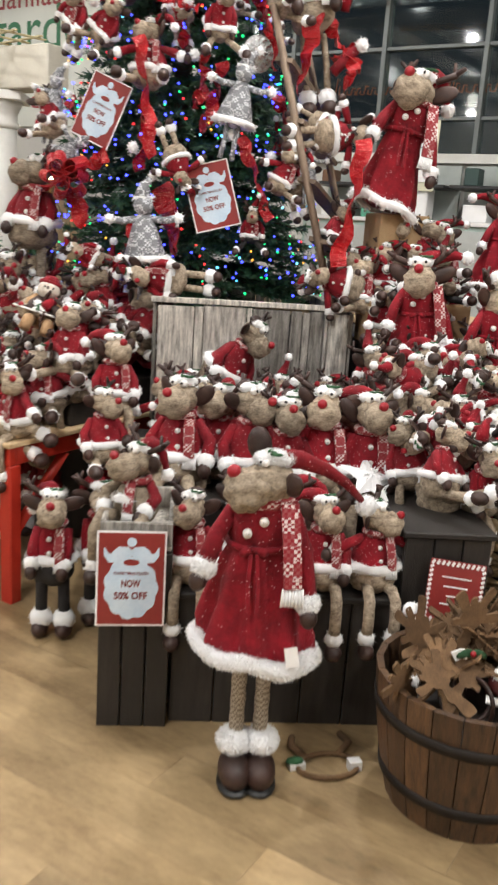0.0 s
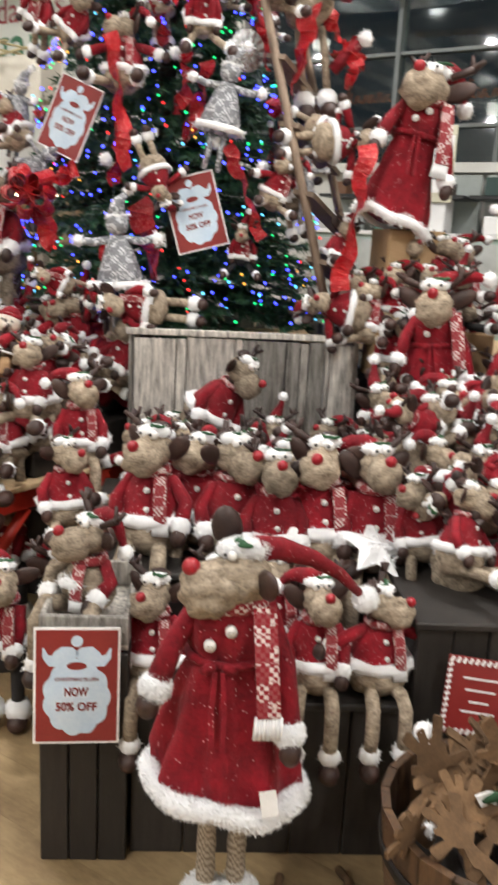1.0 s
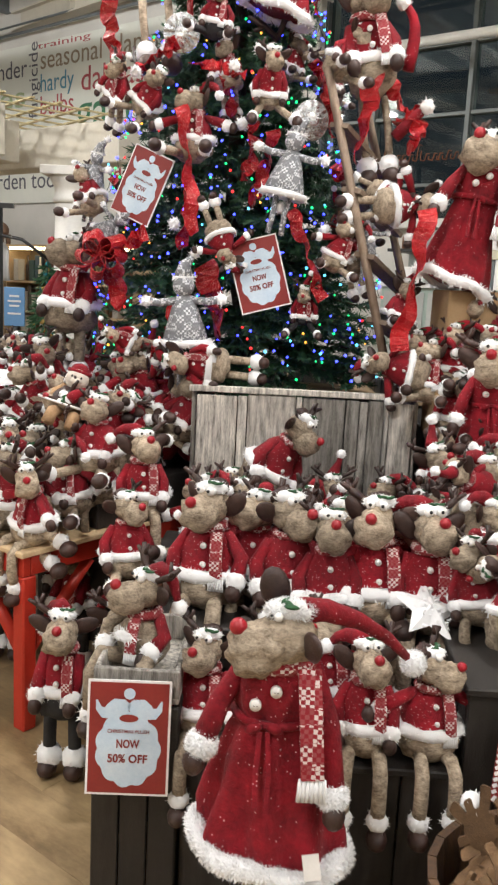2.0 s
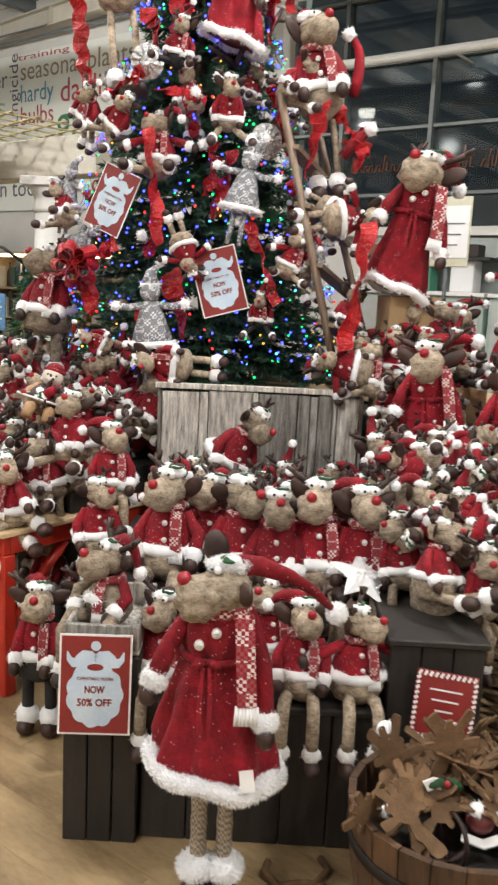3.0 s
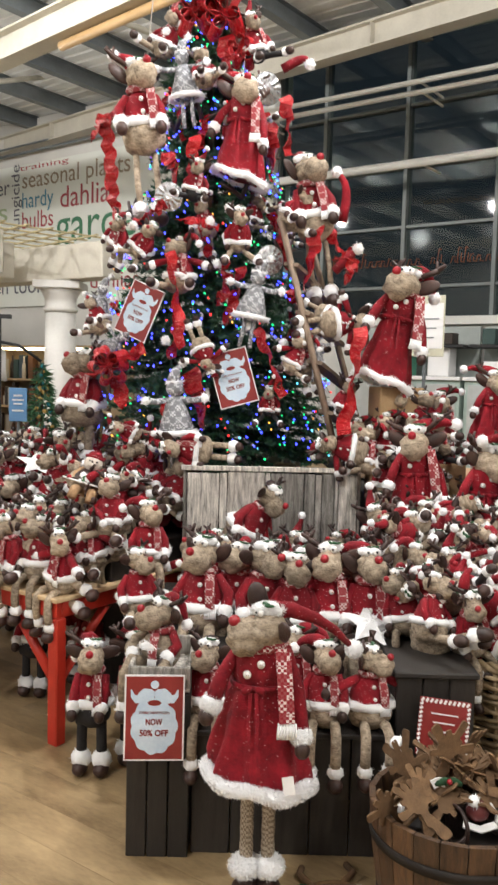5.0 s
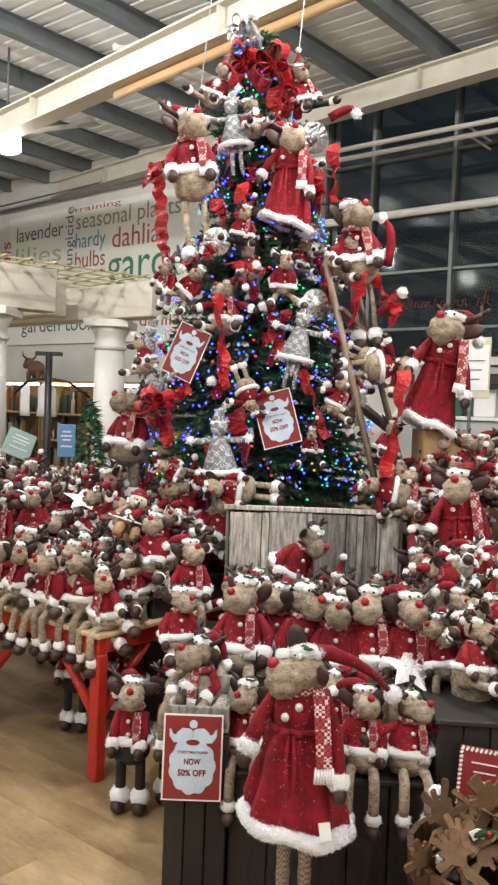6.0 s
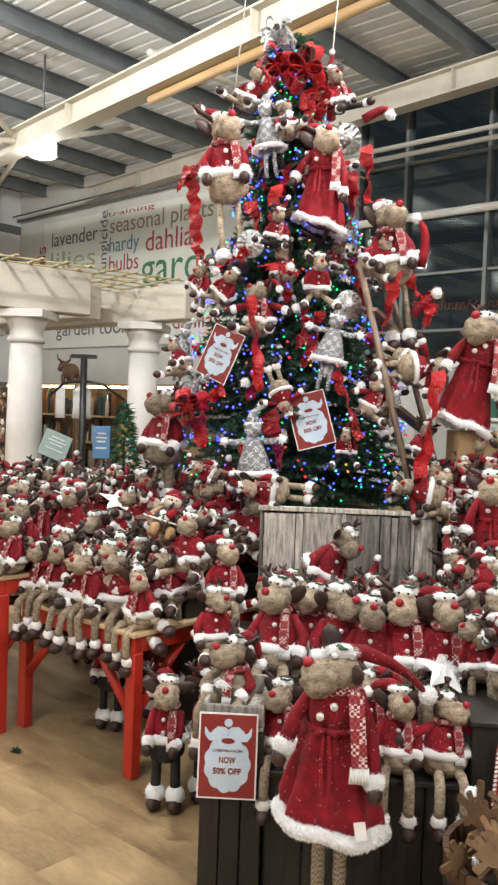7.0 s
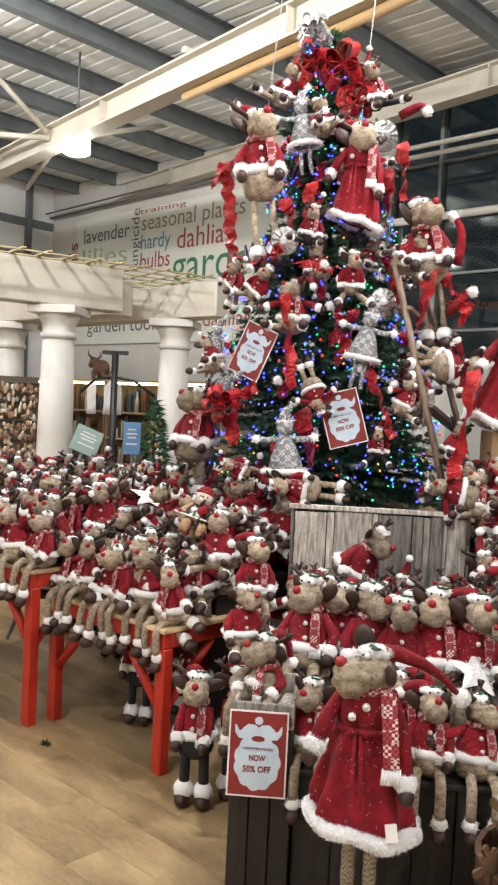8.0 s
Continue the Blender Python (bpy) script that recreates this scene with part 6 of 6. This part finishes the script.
# toys tied to the tree
TREE_GROUP = "toys on the tree"
put(jacket_reindeer(70, 25, 0, (-0.1, -0.06, 0.0), "dangle", True, False, False, M_RED, "down", 0.017, 0.86).mesh("plush_reindeer"), -0.457, 4.28, 2.93, 0, -6, 8, 1.02, label="large plush reindeer in red jacket hung on the tree", group=TREE_GROUP)
put(dress_reindeer(61, 12, 0, (-0.16, -0.02, 0.05), standing=False, flare=0.86, cant=0.25).mesh("plush_reindeer_in_dress"), 0.05, 4.24, 2.38, 0, 3, -3, 0.96, "plush_reindeer_in_dress", "large plush reindeer in red dress hung on the tree", group=TREE_GROUP)
put(jacket_reindeer(71, 40, 0, (0.06, -0.04, 0.0), "dangle", True, False, False, M_RED, "down", 0.017, 0.80).mesh("plush_reindeer"), 0.50, 4.18, 2.46, 0, -9, 0, 0.94, label="large plush reindeer in red jacket on the ladder", group=TREE_GROUP)
put(jacket_reindeer(72, -65, 0, (-0.05, 0.06, 0.16), "stand", True).mesh("plush_reindeer"), -0.80, 4.24, 1.16, 0, 3, -15, 0.86, label="plush reindeer in red jacket standing at the tree edge", group=TREE_GROUP)
for mesh, x, y, z, rx, ry, rz, k in (
        (PILE[4], -0.40, 4.42, 3.50, 0, 25, -20, 0.52), (PILE[3], -0.12, 4.30, 3.30, -10, -15, 15, 0.46), (PILE[6], 0.15, 4.40, 3.48, 10, -20, 30, 0.52), (PILE[2], -0.24, 4.12, 2.16, 0, 0, -5, 0.60),
        (LYING, -0.62, 4.32, 2.30, 30, 30, -25, 0.44), (PILE[6], -0.18, 4.16, 2.66, 10, 10, 0, 0.44), (PILE[4], 0.06, 4.14, 2.40, 35, 0, 10, 0.50), (PILE[3], 0.32, 4.14, 2.52, 10, 30, 30, 0.50),
        (LYING_B, 0.40, 4.10, 2.12, 40, 120, 20, 0.40), (PILE[2], 0.36, 4.0, 1.74, 10, 20, 10, 0.44), (PILE[6], 0.26, 4.03, 1.52, 30, 0, 0, 0.36), (LYING, 0.50, 4.06, 1.62, 0, -20, 20, 0.42),
        (PILE[4], -0.48, 4.22, 2.36, 20, 40, -20, 0.46), (PILE[3], -0.66, 4.20, 1.94, 0, -30, -30, 0.46), (LYING_B, -0.17, 4.02, 2.02, 20, 160, 10, 0.42), (PILE[6], 0.62, 3.98, 1.50, 0, 20, 25, 0.46),
        (LYING, 0.13, 3.86, 1.320, 0, -86, 4, 0.54), (LYING_B, 0.36, 3.96, 1.975, 0, 82, 10, 0.55), (LYING, -0.34, 4.06, 1.36, 20, -70, 10, 0.36), (PILE[4], 0.70, 4.00, 1.22, 0, 0, 15, 0.50)):
    put(mesh, x, y, z, rx, ry, rz, k, group=TREE_GROUP, label="small plush reindeer tied among the tree branches")
for x, y, z, ry, rz, k in ((-0.222, 3.93, 1.41, -4, 5, 0.90), (0.148, 3.99, 2.03, 10, 0, 0.80), (-0.238, 4.32, 3.25, -8, -5, 0.82), (-0.70, 4.26, 2.02, 10, -30, 0.60), (-0.66, 4.22, 1.84, 60, -30, 0.55), (0.50, 4.0, 1.80, 0, 25, 0.50)):
    put(ANGEL, x, y, z, 0, ry, rz, k, "silver_angel_doll", "silver grey checked angel doll with fur hem on tree", "plush toy", TREE_GROUP)
for x, y, z in ((0.18, 4.04, 2.34), (-0.08, 4.08, 2.54), (-0.36, 4.36, 3.62), (0.13, 4.34, 3.66), (-0.28, 4.36, 3.66), (-0.50, 4.16, 2.52), (-0.04, 4.10, 2.32), (0.14, 4.0, 1.98), (-0.30, 4.04, 1.90), (0.33, 4.02, 1.90), (0.02, 4.12, 2.62)):
    s = Shape([FUR])
    s.rand = random.Random(9)
    s.fur_ball((0, 0, 0), 0.024, 0, 120, 0.016)
    thing("fur_pompom", s, pose(x, y, z), "white fluffy pompom on the tree", "pompom", "tree pompoms")
rnd = random.Random(202)
for k in range(30):
    z = rnd.uniform(1.75, 3.6)
    a = -math.pi / 2 + rnd.uniform(-1.35, 1.35)
    r = tree_r(z) * 1.0 + 0.02
    x, y = tree_x(z) + r * math.cos(a), TY + r * math.sin(a)
    if abs(x - 0.07) < 0.20 and 1.5 < z < 2.0 or abs(x + 0.46) < 0.18 and 1.85 < z < 2.35:
        continue
    turn = math.degrees(a) + 90
    pick = k % 4
    if pick < 1:
        put((PILE[2], PILE[3], PILE[4], PILE[6], LYING)[rnd.randrange(5)], x, y, z - 0.12, rnd.uniform(-15, 25), rnd.uniform(-40, 40), turn + rnd.uniform(-30, 30), rnd.uniform(0.34, 0.46), group=TREE_GROUP, label="small plush reindeer tied among the tree branches")
    elif pick < 3:
        e = Vector((rnd.uniform(-0.12, 0.12), rnd.uniform(-0.03, 0.03), -rnd.uniform(0.15, 0.35)))
        ribbon((x, y - 0.03, z), Vector((x, y - 0.05, z)) + e, rnd.uniform(0.018, 0.032), rnd.uniform(3, 9), rnd.uniform(0.02, 0.06))
    else:
        s = Shape([BROWN])
        for e in (-1, 1):
            s.tube([(0, 0, 0), (0.05 * e, -0.02, 0.06), (0.11 * e, -0.02, 0.12)], [0.014, 0.015, 0.009], 0, 6)
            s.tube([(0.05 * e, -0.02, 0.06), (0.11 * e, -0.03, 0.06)], [0.012, 0.008], 0, 6)
        thing("antler_headband", s, pose(x, y - 0.02, z, 0, rnd.uniform(-30, 30), turn), "dark brown plush antlers poking from the tree", "antlers", TREE_GROUP)
# red hats with white pompoms and sleeves reaching out at the ladder
for p, q in (((0.64, 4.22, 2.58), (0.60, 4.2, 2.84)), ((0.29, 4.35, 3.43), (0.44, 4.3, 3.44)), ((-0.68, 4.3, 3.10), (-0.60, 4.28, 3.14)), ((0.60, 4.15, 2.30), (0.72, 4.12, 2.42))):
    s = Shape([RED, FUR])
    s.rand = random.Random(6)
    pts = bent(p, q, 0.07, 6, (0.5, 0, 0.6))
    s.tube(pts, [0.025, 0.026, 0.025, 0.022, 0.019, 0.016, 0.012], 0, 10)
    s.fur_ball(pts[-1], 0.030, 1, 90, 0.016)
    thing("felt_hat", s, pose(0, 0, 0), "long red felt hat with white pompom on tree", "hat", TREE_GROUP)
# loose things on the floor
s = Shape([FELT_TAN, CARD, HOLLY])
s.torus((0, 0, 0.009), 0.095, 0.06, 0.008, 0, 24, 6)
s.box((-0.12, 0.0, 0.0), (-0.07, 0.03, 0.02), 1)
s.tube([(-0.06, 0.05, 0.01), (-0.09, 0.10, 0.02), (-0.07, 0.15, 0.012)], 0.012, 0, 6)
s.tube([(0.05, 0.05, 0.01), (0.10, 0.09, 0.02), (0.09, 0.15, 0.012)], 0.012, 0, 6)
s.box((0.06, -0.03, 0.0), (0.10, 0.0, 0.03), 1)
s.ball((-0.10, 0.02, 0.02), (0.03, 0.02, 0.012), 2, 8, 5)
thing("dropped_headband", s, pose(0.48, 2.20, 0.0, 0, 0, 10), "brown felt headband dropped on the floor with paper tag", "headband")
s = Shape([HOLLY])
s.rand = random.Random(2)
for k in range(30):
    s.tuft((0, 0, 0.01), (math.cos(k), math.sin(k), 0.3), 0.035, 0.006, 0)
thing("fir_sprig", s, pose(-1.32, 3.45, 0.0), "small green sprig dropped on the floor", "sprig")

# ---- floor planks near the display ----
rnd = random.Random(14)
PW, PL = 0.19, 1.25
plank_meshes = []
for k in range(3):
    s = Shape([OAK])
    s.box((0.0004, 0.0004, -0.006), (PL - 0.0004, PW - 0.0004, 0.0), 0)
    plank_meshes.append(s.mesh("plank"))
q = 0
for i in range(26):
    for j in range(9):
        a, d = -4.9 + j * PL + (i % 3) * 0.42, 5.4 + i * PW
        ob = new("plank", plank_meshes[(i + j) % 3])
        ob.parent = floor
        ob.matrix_basis = pose(a, -d, 0.0)
